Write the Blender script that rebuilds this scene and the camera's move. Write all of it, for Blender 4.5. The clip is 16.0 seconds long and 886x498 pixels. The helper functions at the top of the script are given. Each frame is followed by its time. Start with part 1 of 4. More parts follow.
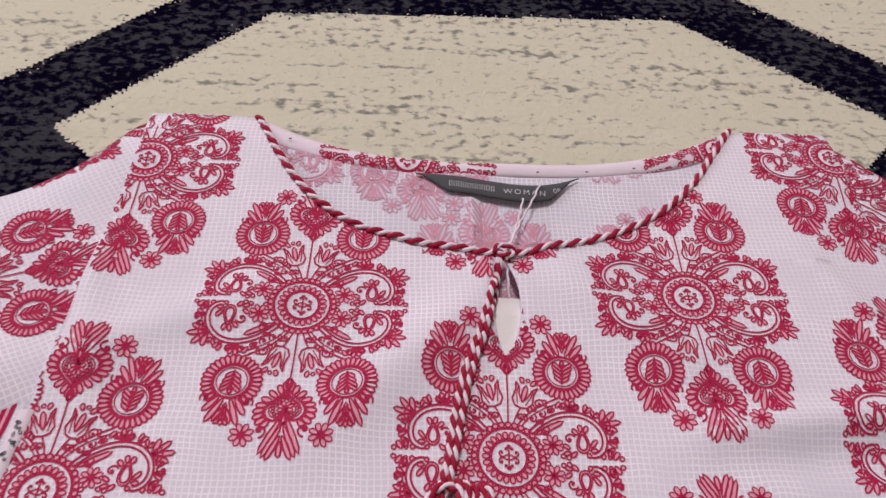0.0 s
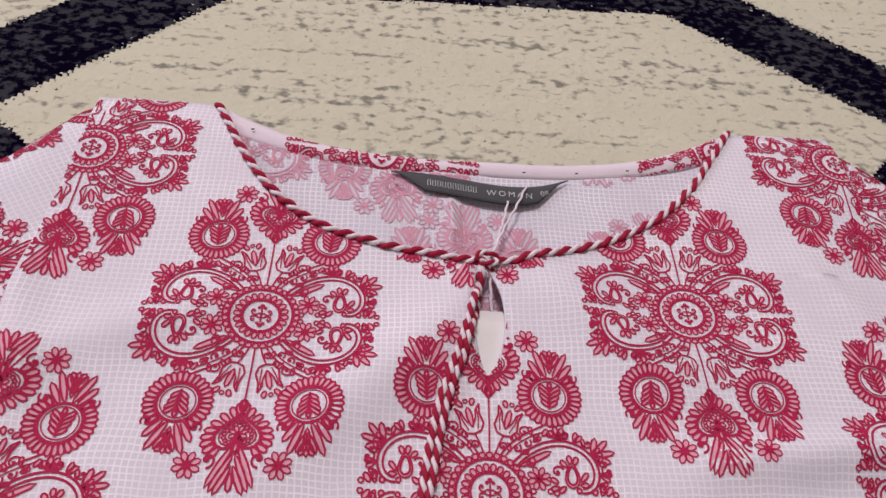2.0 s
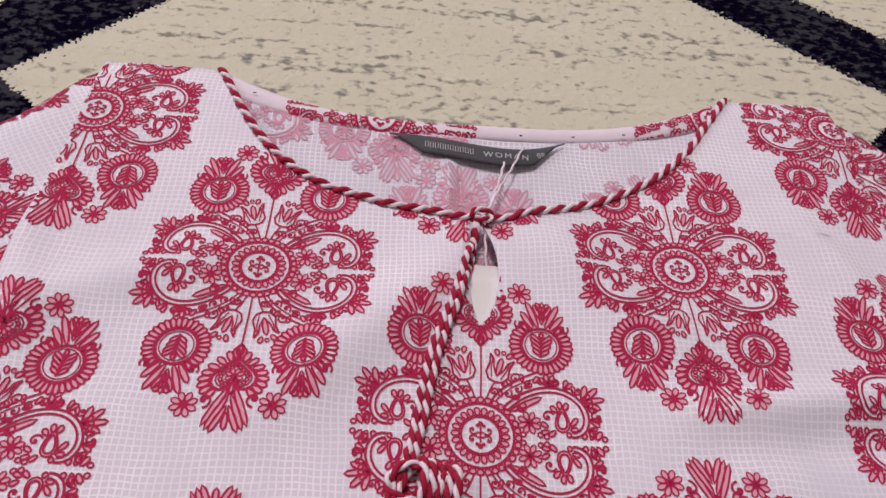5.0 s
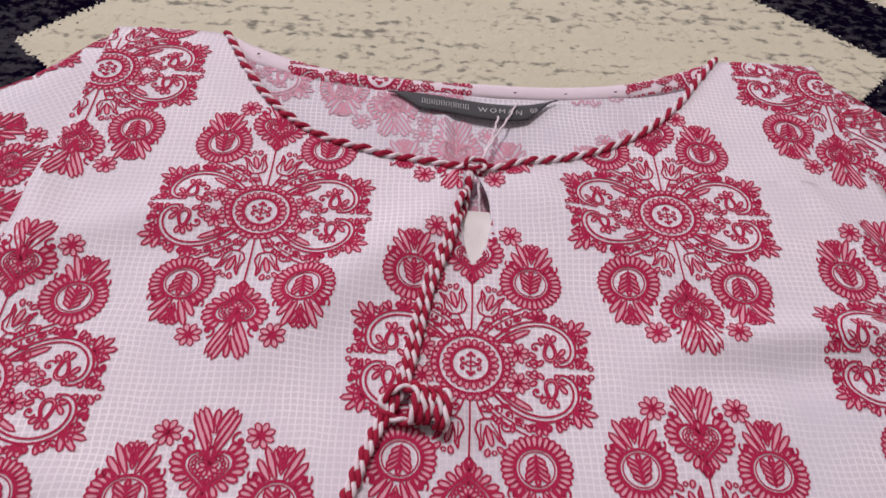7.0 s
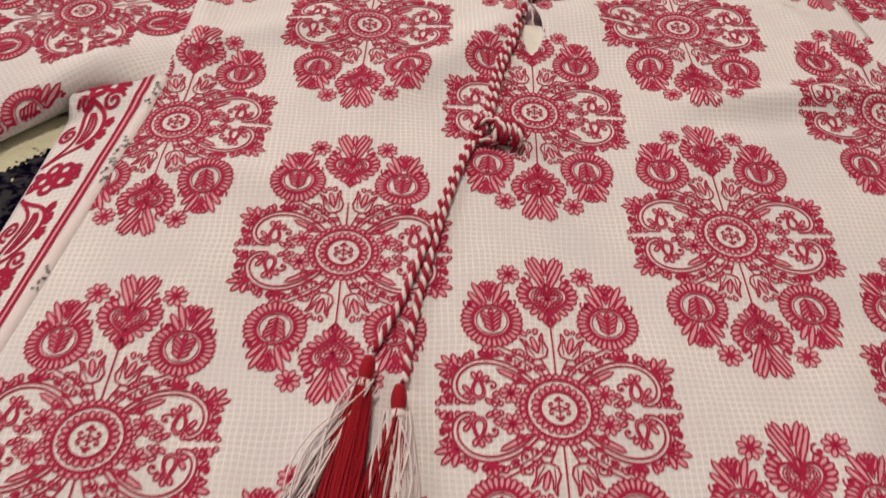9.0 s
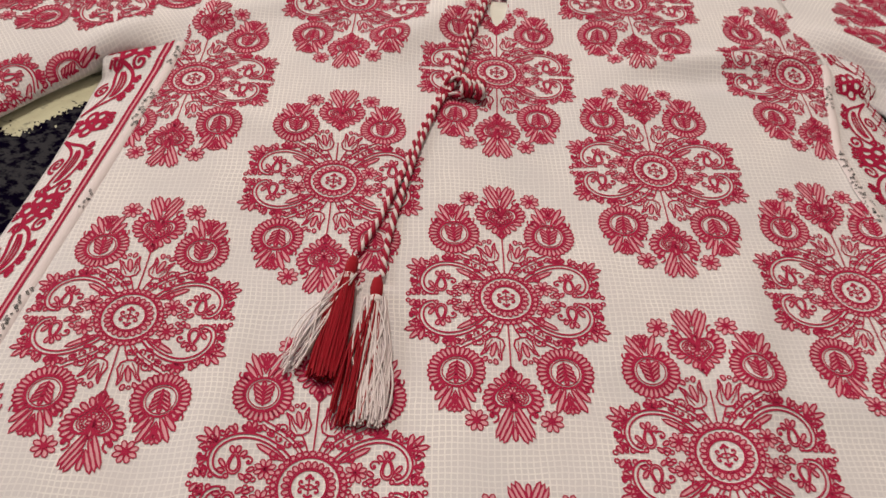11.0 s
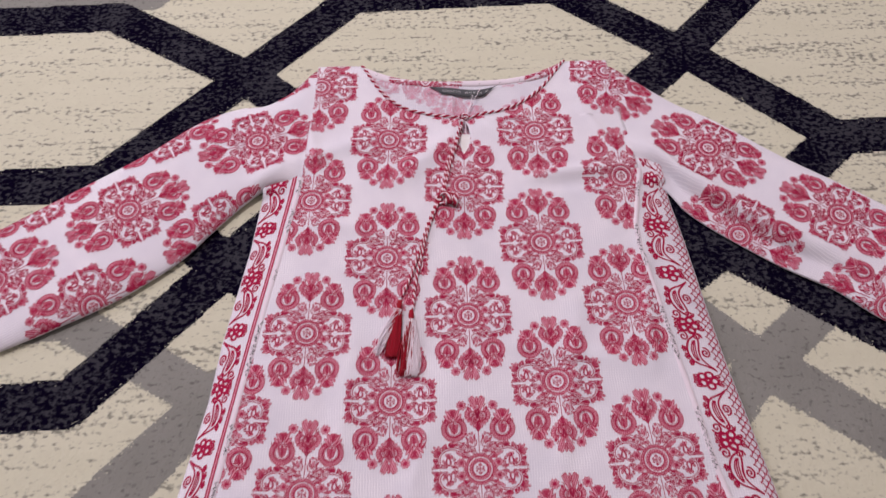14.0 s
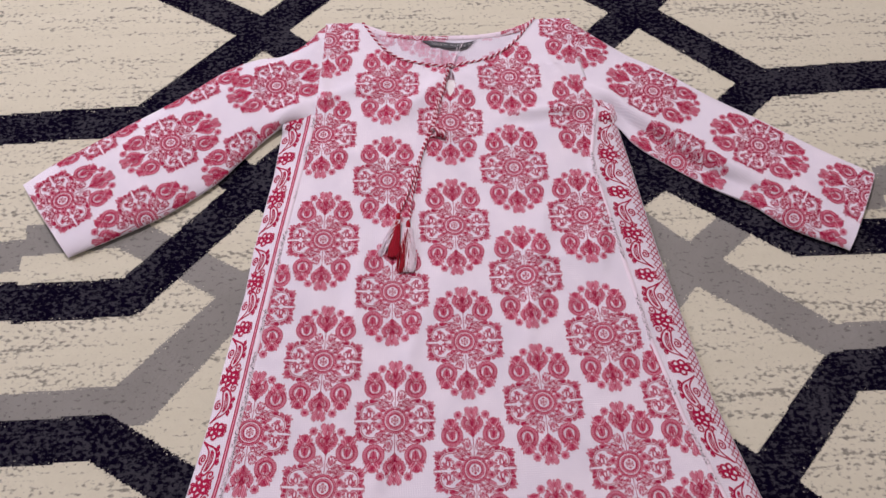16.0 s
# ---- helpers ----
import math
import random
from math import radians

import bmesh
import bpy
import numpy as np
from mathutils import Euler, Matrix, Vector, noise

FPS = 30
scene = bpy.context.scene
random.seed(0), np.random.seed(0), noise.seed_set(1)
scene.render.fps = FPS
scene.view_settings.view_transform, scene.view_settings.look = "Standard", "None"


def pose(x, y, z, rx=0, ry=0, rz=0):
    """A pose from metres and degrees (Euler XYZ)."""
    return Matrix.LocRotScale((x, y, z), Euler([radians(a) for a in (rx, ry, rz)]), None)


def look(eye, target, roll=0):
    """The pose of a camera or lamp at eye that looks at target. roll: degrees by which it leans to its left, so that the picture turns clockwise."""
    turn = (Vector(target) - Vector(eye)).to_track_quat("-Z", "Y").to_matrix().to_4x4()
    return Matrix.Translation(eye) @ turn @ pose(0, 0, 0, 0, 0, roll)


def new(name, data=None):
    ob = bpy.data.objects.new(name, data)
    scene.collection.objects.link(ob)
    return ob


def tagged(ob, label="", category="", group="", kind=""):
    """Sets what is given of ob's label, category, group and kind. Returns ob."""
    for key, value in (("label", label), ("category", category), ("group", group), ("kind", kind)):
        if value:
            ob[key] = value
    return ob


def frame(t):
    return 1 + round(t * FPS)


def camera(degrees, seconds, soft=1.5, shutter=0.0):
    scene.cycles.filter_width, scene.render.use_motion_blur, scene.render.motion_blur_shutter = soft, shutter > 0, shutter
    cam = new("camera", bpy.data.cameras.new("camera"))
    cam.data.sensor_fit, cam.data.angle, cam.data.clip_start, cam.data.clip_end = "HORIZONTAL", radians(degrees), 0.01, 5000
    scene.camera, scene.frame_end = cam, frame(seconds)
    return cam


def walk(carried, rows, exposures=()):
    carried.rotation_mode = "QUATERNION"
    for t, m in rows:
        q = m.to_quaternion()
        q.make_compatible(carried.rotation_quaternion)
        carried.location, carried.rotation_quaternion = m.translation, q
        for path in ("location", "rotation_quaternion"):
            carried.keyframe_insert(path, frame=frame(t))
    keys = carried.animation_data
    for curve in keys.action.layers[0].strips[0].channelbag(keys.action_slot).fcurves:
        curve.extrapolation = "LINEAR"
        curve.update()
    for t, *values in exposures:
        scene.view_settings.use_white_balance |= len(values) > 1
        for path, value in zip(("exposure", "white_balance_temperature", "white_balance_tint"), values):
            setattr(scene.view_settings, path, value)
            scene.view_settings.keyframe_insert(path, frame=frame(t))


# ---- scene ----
cam = camera(59.2, 16.0, 1.5, 0.5)
PATH = [
    (0, (-0.038, -0.099, 0.255), (0.087, 1.116, -1.329), 6.1),
    (0.5, (-0.038, -0.085, 0.244), (0.118, 1.118, -1.346), 7.7),
    (1, (-0.041, -0.079, 0.237), (0.143, 1.12, -1.353), 9.1),
    (1.5, (-0.039, -0.078, 0.236), (0.159, 1.125, -1.35), 9.8),
    (2, (-0.038, -0.079, 0.234), (0.159, 1.129, -1.347), 9.9),
    (2.5, (-0.039, -0.081, 0.233), (0.157, 1.131, -1.346), 10.1),
    (3, (-0.041, -0.081, 0.234), (0.15, 1.137, -1.34), 10.0),
    (3.5, (-0.039, -0.082, 0.235), (0.148, 1.142, -1.335), 9.8),
    (5.8, (-0.028, -0.102, 0.225), (0.114, 1.114, -1.357), 7.9),
    (6, (-0.027, -0.103, 0.225), (0.11, 1.114, -1.356), 7.6),
    (6.5, (-0.024, -0.108, 0.224), (0.107, 1.111, -1.355), 7.4),
    (7, (-0.024, -0.118, 0.225), (0.1, 1.104, -1.354), 7.1),
    (7.5, (-0.027, -0.139, 0.225), (0.086, 1.08, -1.356), 6.5),
    (8, (-0.033, -0.176, 0.225), (0.058, 1.043, -1.358), 5.4),
    (8.5, (-0.037, -0.213, 0.228), (0.046, 1.021, -1.344), 4.6),
    (9, (-0.049, -0.248, 0.231), (0.032, 1.003, -1.327), 4.4),
    (9.2, (-0.05, -0.258, 0.233), (0.023, 0.993, -1.326), 4.0),
    (11.3, (-0.039, -0.317, 0.272), (0.047, 0.941, -1.28), 4.7),
    (11.5, (-0.039, -0.323, 0.299), (0.042, 0.937, -1.253), 4.6),
    (12, (-0.043, -0.343, 0.383), (0.029, 0.91, -1.174), 4.4),
    (12.5, (-0.047, -0.361, 0.481), (-0.002, 0.857, -1.105), 2.3),
    (13, (-0.041, -0.383, 0.542), (-0.011, 0.765, -1.095), 0.3),
    (13.5, (-0.028, -0.401, 0.593), (0.011, 0.656, -1.105), 0.1),
    (14, (-0.036, -0.423, 0.634), (0.004, 0.57, -1.102), 0.4),
    (14.5, (-0.044, -0.454, 0.676), (-0.003, 0.502, -1.08), 0.9),
    (15, (-0.049, -0.484, 0.702), (-0.001, 0.445, -1.069), 1.5),
    (15.5, (-0.049, -0.521, 0.729), (0.009, 0.398, -1.047), 1.7),
    (16, (-0.049, -0.547, 0.744), (0.032, 0.381, -1.026), 2.5),
]
EXPOSURES = [(0.0, -0.05, 6450, 24), (7.4, -0.05, 6450, 24), (8.0, -0.02, 7150, 16), (8.5, -0.02, 7750, 11), (9.2, 0.0, 7950, 10), (11.5, 0.02, 7750, 7.5), (12.0, 0.02, 7550, 8), (12.6, 0.06, 6500, 17), (14.0, 0.07, 6350, 26), (16.0, 0.15, 6300, 28)]
walk(cam, [(t, look(eye, target, roll)) for t, eye, target, roll in PATH], EXPOSURES)

# ---- light: a plain room with one ceiling lamp and an added side lamp, both unseen ----
world = bpy.data.worlds.new("room_world")
scene.world = world
world.use_nodes = True
world.node_tree.nodes["Background"].inputs[0].default_value = (0.9, 0.93, 1.0, 1)
world.node_tree.nodes["Background"].inputs[1].default_value = 0.3


def area_lamp(name, eye, target, size, size_y, power, colour):
    data = bpy.data.lights.new(name, "AREA")
    data.shape, data.size, data.size_y, data.energy, data.color = "RECTANGLE", size, size_y, power, colour
    ob = new(name, data)
    ob.matrix_world = look(eye, target)
    return ob


area_lamp("ceiling_light", (-0.35, 1.05, 2.45), (0.0, 0.0, 0.0), 0.5, 0.5, 35, (1.0, 0.95, 0.9))
# added lamp from the west to bring out the folds; the wall has no window
area_lamp("added_side_light", (-2.3, 1.2, 1.5), (0.0, 0.0, 0.3), 1.2, 1.3, 31, (0.92, 0.95, 1.0))


# ---- materials ----
def material(name, rough=0.9):
    m = bpy.data.materials.new(name)
    m.use_nodes = True
    b = m.node_tree.nodes["Principled BSDF"]
    b.inputs["Roughness"].default_value = rough
    b.inputs["Specular IOR Level"].default_value = 0.25
    return m, m.node_tree, b


def node(tree, kind, **values):
    n = tree.nodes.new(kind)
    for k, v in values.items():
        if k in n.inputs:
            n.inputs[k].default_value = v
    return n


def coords(tree, source, scale, rot=0.0):
    c = tree.nodes.new("ShaderNodeTexCoord")
    m = tree.nodes.new("ShaderNodeMapping")
    m.inputs["Scale"].default_value = scale
    m.inputs["Rotation"].default_value = (0, 0, rot)
    tree.links.new(c.outputs[source], m.inputs["Vector"])
    return m.outputs[0]


def noise_of(tree, vec, scale, detail=3.0, rough=0.55):
    n = node(tree, "ShaderNodeTexNoise", Scale=scale, Detail=detail, Roughness=rough)
    tree.links.new(vec, n.inputs["Vector"])
    return n.outputs["Fac"]


def ramp(tree, fac, stops):
    r = tree.nodes.new("ShaderNodeValToRGB")
    e = r.color_ramp.elements
    while len(e) < len(stops):
        e.new(0.5)
    for i, (p, c) in enumerate(stops):
        e[i].position = p
        e[i].color = (*c, 1) if len(c) == 3 else c
    tree.links.new(fac, r.inputs[0])
    return r.outputs[0]


def mix(tree, fac, a, b, mode="MIX"):
    n = tree.nodes.new("ShaderNodeMix")
    n.data_type, n.blend_type = "RGBA", mode
    for s, v in ((n.inputs[0], fac), (n.inputs[6], a), (n.inputs[7], b)):
        if isinstance(v, bpy.types.NodeSocket):
            tree.links.new(v, s)
        elif isinstance(v, (int, float)):
            s.default_value = v
        else:
            s.default_value = (*v, 1)
    return n.outputs[2]


def bump(tree, bsdf, height, strength, distance):
    n = node(tree, "ShaderNodeBump", Strength=strength, Distance=distance)
    tree.links.new(height, n.inputs["Height"])
    tree.links.new(n.outputs[0], bsdf.inputs["Normal"])


def maths(tree, op, a, b=0.0):
    n = tree.nodes.new("ShaderNodeMath")
    n.operation = op
    for s, v in zip(n.inputs, (a, b)):
        if isinstance(v, bpy.types.NodeSocket):
            tree.links.new(v, s)
        else:
            s.default_value = v
    return n.outputs[0]


def cotton(name, ground, line, pitch=0.0021):
    """Thin cotton dobby cloth: a woven check of thicker threads, in the cloth's own coordinates."""
    m, t, b = material(name, 0.92)
    c = t.nodes.new("ShaderNodeTexCoord")
    wob = noise_of(t, c.outputs["UV"], 26.0, 3.0)
    sep = t.nodes.new("ShaderNodeSeparateXYZ")
    t.links.new(c.outputs["UV"], sep.inputs[0])
    lines = []
    for ax in ("X", "Y"):
        v = maths(t, "ADD", maths(t, "MULTIPLY", sep.outputs[ax], 1.0 / pitch), maths(t, "MULTIPLY", wob, 2.6))
        f = maths(t, "ABSOLUTE", maths(t, "SUBTRACT", maths(t, "FRACT", v), 0.5))
        lines.append(maths(t, "GREATER_THAN", f, 0.385))
    grid = maths(t, "MAXIMUM", lines[0], lines[1])
    weave = noise_of(t, c.outputs["UV"], 900.0, 2.0)
    shade_patch = noise_of(t, c.outputs["UV"], 14.0, 3.0)
    worn = noise_of(t, c.outputs["UV"], 45.0, 3.0)
    base = mix(t, maths(t, "MULTIPLY", grid, ramp(t, worn, [(0.3, (0.35, 0.35, 0.35)), (0.62, (1, 1, 1))])), ground, line)
    # cool grey-blue patches: soft fold shading and the layer beneath, put into the colour
    base = mix(t, maths(t, "MULTIPLY", ramp(t, shade_patch, [(0.42, (0, 0, 0)), (0.68, (1, 1, 1))]), 0.34), base, (0.62, 0.62, 0.71))
    base = mix(t, maths(t, "MULTIPLY", weave, 0.12), base, tuple(0.72 * v for v in ground))
    t.links.new(base, b.inputs["Base Color"])
    b.inputs["Sheen Weight"].default_value = 0.15
    bump(t, b, maths(t, "ADD", grid, maths(t, "MULTIPLY", weave, 0.6)), 0.25, 0.0003)
    return m


def thread_print(name, colour, dark, scale=1400.0):
    m, t, b = material(name, 0.85)
    v = coords(t, "Object", (1, 1, 1))
    f = noise_of(t, v, scale, 2.0)
    g = noise_of(t, v, 60.0, 3.0)
    c = mix(t, f, colour, dark)
    c = mix(t, maths(t, "MULTIPLY", g, 0.35), c, tuple(min(1, 1.35 * k) for k in colour))
    t.links.new(c, b.inputs["Base Color"])
    bump(t, b, f, 0.3, 0.0003)
    return m


def yarn(name, colour, dark):
    m, t, b = material(name, 0.7)
    v = coords(t, "Object", (1, 1, 1))
    f = noise_of(t, v, 1600.0, 3.0)
    t.links.new(mix(t, f, colour, dark), b.inputs["Base Color"])
    b.inputs["Sheen Weight"].default_value = 0.05
    bump(t, b, noise_of(t, v, 2600.0, 3.0), 0.7, 0.0005)
    return m


COTTON = cotton("cotton_check", (0.735, 0.69, 0.765), (0.96, 0.915, 0.965))
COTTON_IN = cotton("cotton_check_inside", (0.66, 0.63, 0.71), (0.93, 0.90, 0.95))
COTTON_PLAIN = thread_print("cotton_binding", (0.80, 0.70, 0.77), (0.72, 0.62, 0.69), 900.0)
INK = thread_print("red_print", (0.46, 0.018, 0.076), (0.35, 0.013, 0.058))
INK_PALE = thread_print("pale_red_print", (0.75, 0.37, 0.455), (0.69, 0.315, 0.40))
INK_BACK = thread_print("reverse_print", (0.66, 0.33, 0.42), (0.64, 0.30, 0.39))
INK_BORDER = thread_print("crimson_border_print", (0.42, 0.008, 0.06), (0.33, 0.006, 0.045))
INK_GREY = thread_print("grey_overlock", (0.10, 0.10, 0.11), (0.05, 0.05, 0.06))
YARN_RED = yarn("red_yarn", (0.45, 0.010, 0.052), (0.34, 0.006, 0.038))
YARN_WHITE = yarn("white_yarn", (0.95, 0.85, 0.91), (0.86, 0.75, 0.81))
SILK_RED = yarn("red_silk_thread", (0.42, 0.002, 0.020), (0.30, 0.001, 0.013))
LABEL = thread_print("grey_satin_label", (0.085, 0.088, 0.095), (0.06, 0.062, 0.068))
LETTER = thread_print("pale_woven_lettering", (0.55, 0.55, 0.56), (0.45, 0.45, 0.46))
CARD = thread_print("white_card", (0.92, 0.91, 0.90), (0.87, 0.86, 0.85), 300.0)


TURN = radians(-2.6)


def pile_material(name, kind):
    m, t, b = material(name, 1.0)
    b.inputs["Specular IOR Level"].default_value = 0.0
    v = coords(t, "Object", (1, 1, 0.0))
    fine = noise_of(t, v, 420.0, 2.0)
    if kind == "cream":
        drift = noise_of(t, coords(t, "Object", (0.30, 1.0, 0.0), TURN), 26.0, 3.0)
        rows = noise_of(t, coords(t, "Object", (0.085, 1.0, 0.0), TURN), 95.0, 2.0)
        fleck = noise_of(t, coords(t, "Object", (0.62, 1.0, 0.0), TURN), 270.0, 2.0, 0.5)
        soft = noise_of(t, v, 110.0, 3.0, 0.6)
        a = maths(t, "ADD", maths(t, "MULTIPLY", fleck, 0.66), maths(t, "ADD", maths(t, "MULTIPLY", rows, 0.42), maths(t, "MULTIPLY", drift, 0.30)))
        dots = ramp(t, a, [(0.725, (0, 0, 0)), (0.84, (1, 1, 1))])
        base = mix(t, drift, (0.63, 0.615, 0.465), (0.75, 0.73, 0.58))
        base = mix(t, maths(t, "MULTIPLY", soft, 0.42), base, (0.54, 0.505, 0.40))
        c = mix(t, maths(t, "MULTIPLY", dots, 0.85), base, (0.19, 0.185, 0.155))
    elif kind == "navy":
        speck = noise_of(t, coords(t, "Object", (0.75, 1.0, 0.0), TURN), 250.0, 3.0, 0.6)
        big = noise_of(t, v, 22.0, 2.0)
        a = maths(t, "ADD", speck, maths(t, "MULTIPLY", maths(t, "SUBTRACT", big, 0.5), 0.40))
        c = ramp(t, a, [(0.47, (0.0035, 0.002, 0.010)), (0.60, (0.046, 0.045, 0.056))])
    else:
        speck = noise_of(t, coords(t, "Object", (0.6, 1.0, 0.0), TURN), 240.0, 3.0, 0.6)
        cloud = noise_of(t, v, 14.0, 2.0)
        c = mix(t, cloud, (0.225, 0.222, 0.20), (0.32, 0.315, 0.29))
        c = mix(t, maths(t, "MULTIPLY", ramp(t, speck, [(0.58, (0, 0, 0)), (0.66, (1, 1, 1))]), 0.6), c, (0.10, 0.095, 0.09))
    c = mix(t, maths(t, "MULTIPLY", fine, 0.12), c, (0.45, 0.44, 0.43), "MULTIPLY")
    t.links.new(c, b.inputs["Base Color"])
    b.inputs["Sheen Weight"].default_value = 0.1 if kind != "navy" else 0.0
    bump(t, b, maths(t, "ADD", fine, noise_of(t, v, 150.0, 3.0)), 0.28, 0.0015)
    return m


PILE = [pile_material("cream_pile", "cream"), pile_material("navy_pile", "navy"), pile_material("grey_pile", "grey")]


def plaster(name, colour):
    m, t, b = material(name, 0.9)
    v = coords(t, "Object", (1, 1, 1))
    n = noise_of(t, v, 3.0, 5.0)
    t.links.new(mix(t, n, colour, tuple(0.9 * k for k in colour)), b.inputs["Base Color"])
    bump(t, b, noise_of(t, v, 120.0, 2.0), 0.2, 0.002)
    return m


WALL = plaster("painted_plaster", (0.74, 0.72, 0.69))
FLOORING = plaster("floor_screed", (0.42, 0.39, 0.36))

# ---- mesh helpers ----
def mesh_object(name, verts, faces, mats, parent=None, label="", index=None, smooth=True, uvs=None):
    me = bpy.data.meshes.new(name)
    me.from_pydata([tuple(v) for v in verts], [], faces)
    for m in mats if isinstance(mats, (list, tuple)) else [mats]:
        me.materials.append(m)
    if index is not None:
        me.polygons.foreach_set("material_index", index)
    me.polygons.foreach_set("use_smooth", [smooth] * len(me.polygons))
    if uvs is not None:
        layer = me.uv_layers.new(name="cloth")
        loops = np.empty(len(me.loops), dtype=np.int32)
        me.loops.foreach_get("vertex_index", loops)
        layer.data.foreach_set("uv", np.asarray(uvs, dtype=np.float32)[loops].ravel())
    me.update()
    ob = new(name, me)
    if parent:
        ob.parent = parent
    if label:
        tagged(ob, label)
    return ob


def box(name, x0, y0, z0, x1, y1, z1, mat, parent=None):
    v = [(x, y, z) for x in (x0, x1) for y in (y0, y1) for z in (z0, z1)]
    f = [(0, 1, 3, 2), (4, 6, 7, 5), (0, 4, 5, 1), (2, 3, 7, 6), (0, 2, 6, 4), (1, 5, 7, 3)]
    return mesh_object(name, v, f, mat, parent, smooth=False)


def table(points):
    """Linear interpolation y -> x through a few (y, x) pairs."""
    pts = sorted(points)
    ys, xs = [p[0] for p in pts], [p[1] for p in pts]
    return lambda y: float(np.interp(y, ys, xs))


def along(points, n):
    """A smooth curve through points, resampled at n even steps."""
    p = [Vector(q if len(q) == 3 else (*q, 0.0)) for q in points]
    p = [2 * p[0] - p[1]] + p + [2 * p[-1] - p[-2]]
    fine = []
    for i in range(1, len(p) - 2):
        for k in range(16):
            t = k / 16
            a, b, c, d = p[i - 1], p[i], p[i + 1], p[i + 2]
            fine.append(0.5 * (2 * b + (c - a) * t + (2 * a - 5 * b + 4 * c - d) * t * t + (3 * b - a - 3 * c + d) * t ** 3))
    fine.append(p[-2])
    q = np.array([tuple(v) for v in fine])
    s = np.concatenate([[0], np.cumsum(np.linalg.norm(np.diff(q, axis=0), axis=1))])
    w = np.linspace(0, s[-1], n)
    return [Vector([float(np.interp(u, s, q[:, k])) for k in range(3)]) for u in w], float(s[-1])


def lattice(rows, closed=False):
    """Vertices and quads of a grid of rows."""
    n = len(rows[0])
    verts = [v for r in rows for v in r]
    faces = []
    for i in range(len(rows) - 1):
        for j in range(n - (0 if closed else 1)):
            k = (j + 1) % n
            faces.append((i * n + j, i * n + k, (i + 1) * n + k, (i + 1) * n + j))
    return verts, faces


# ---- the room ----
for wname, b in (("wall_north", (-2.6, 2.4, -0.01, 2.6, 2.5, 2.6)), ("wall_south", (-2.6, -2.9, -0.01, 2.6, -2.8, 2.6)),
                 ("wall_east", (2.5, -2.8, -0.01, 2.6, 2.4, 2.6)), ("wall_west", (-2.6, -2.8, -0.01, -2.5, 2.4, 2.6))):
    tagged(box(wname, *b, WALL), "plain pale painted plaster wall of the room", "wall", kind="structure")
tagged(box("ceiling", -2.6, -2.9, 2.6, 2.6, 2.5, 2.7, WALL), "plain pale painted plaster ceiling", "ceiling", kind="structure")
tagged(box("floor", -2.6, -2.9, -0.11, 2.6, 2.5, -0.01, FLOORING), "plain grey-brown floor under the carpet", "floor", kind="structure")

# ---- the carpet ----
TH = radians(2.6)


def carpet_uv(x, y):
    """World to the carpet's own directions, for numpy arrays."""
    dx = x - 0.007
    return dx * math.cos(TH) + y * math.sin(TH), -dx * math.sin(TH) + y * math.cos(TH)


PERIOD_U, PERIOD_V = 0.95, 0.60
NAVY_LINES = [
    [(-0.475, 0.272), (-0.374, 0.271), (-0.225, 0.170), (-0.165, 0.115), (-0.10, 0.07)],
    [(0.475, 0.273), (0.360, 0.272), (0.250, 0.171), (0.185, 0.115), (0.12, 0.07)],
    [(-0.475, 0.044), (-0.362, 0.043), (-0.225, 0.170), (-0.108, 0.279), (0.124, 0.277), (0.250, 0.171), (0.384, 0.042), (0.475, 0.043)],
    [(-0.475, -0.182), (-0.358, -0.184), (-0.10, 0.07), (0.12, 0.07), (0.229, -0.074), (0.358, -0.174), (0.475, -0.179)],
    [(0.384, 0.042), (0.240, -0.068), (0.10, -0.16)],
    [(-0.362, 0.043), (-0.230, -0.060), (-0.10, -0.16)],
]
GREY_LINES = [
    [(-0.475, -0.108), (-0.37, -0.106), (-0.250, -0.182), (-0.15, -0.27), (0.15, -0.28), (0.236, -0.194), (0.305, -0.146), (0.37, -0.130), (0.475, -0.125)],
    [(-0.475, -0.302), (-0.338, -0.302), (-0.242, -0.195), (-0.15, -0.10), (0.15, -0.10), (0.244, -0.204), (0.362, -0.297), (0.475, -0.302)],
    [(-0.475, 0.302), (-0.355, 0.302), (-0.25, 0.40), (-0.15, 0.48)],
    [(0.475, 0.302), (0.362, 0.305), (0.25, 0.40), (0.15, 0.48)],
    [(-0.17, 0.372), (-0.112, 0.316), (0.130, 0.314), (0.18, 0.372)],
]


def line_distance(u, v, lines):
    d = np.full(u.shape, 9.0)
    for pts in lines:
        for (ax, ay), (bx, by) in zip(pts, pts[1:]):
            for shift in (-PERIOD_V, 0.0, PERIOD_V):
                dx, dy = bx - ax, by - ay
                t = np.clip(((u - ax) * dx + (v - ay - shift) * dy) / (dx * dx + dy * dy), 0, 1)
                d = np.minimum(d, np.hypot(u - ax - t * dx, v - ay - shift - t * dy))
    return d


def carpet_zone(x, y):
    """0 cream, 1 navy, 2 grey."""
    u, v = carpet_uv(x, y)
    u = (u + PERIOD_U / 2) % PERIOD_U - PERIOD_U / 2
    v = (v + 0.24) % PERIOD_V - 0.24
    zone = np.zeros(x.shape, dtype=np.int32)
    zone[line_distance(u, v, GREY_LINES) < 0.0190] = 2
    zone[line_distance(u, v, NAVY_LINES) < 0.0220] = 1
    return zone


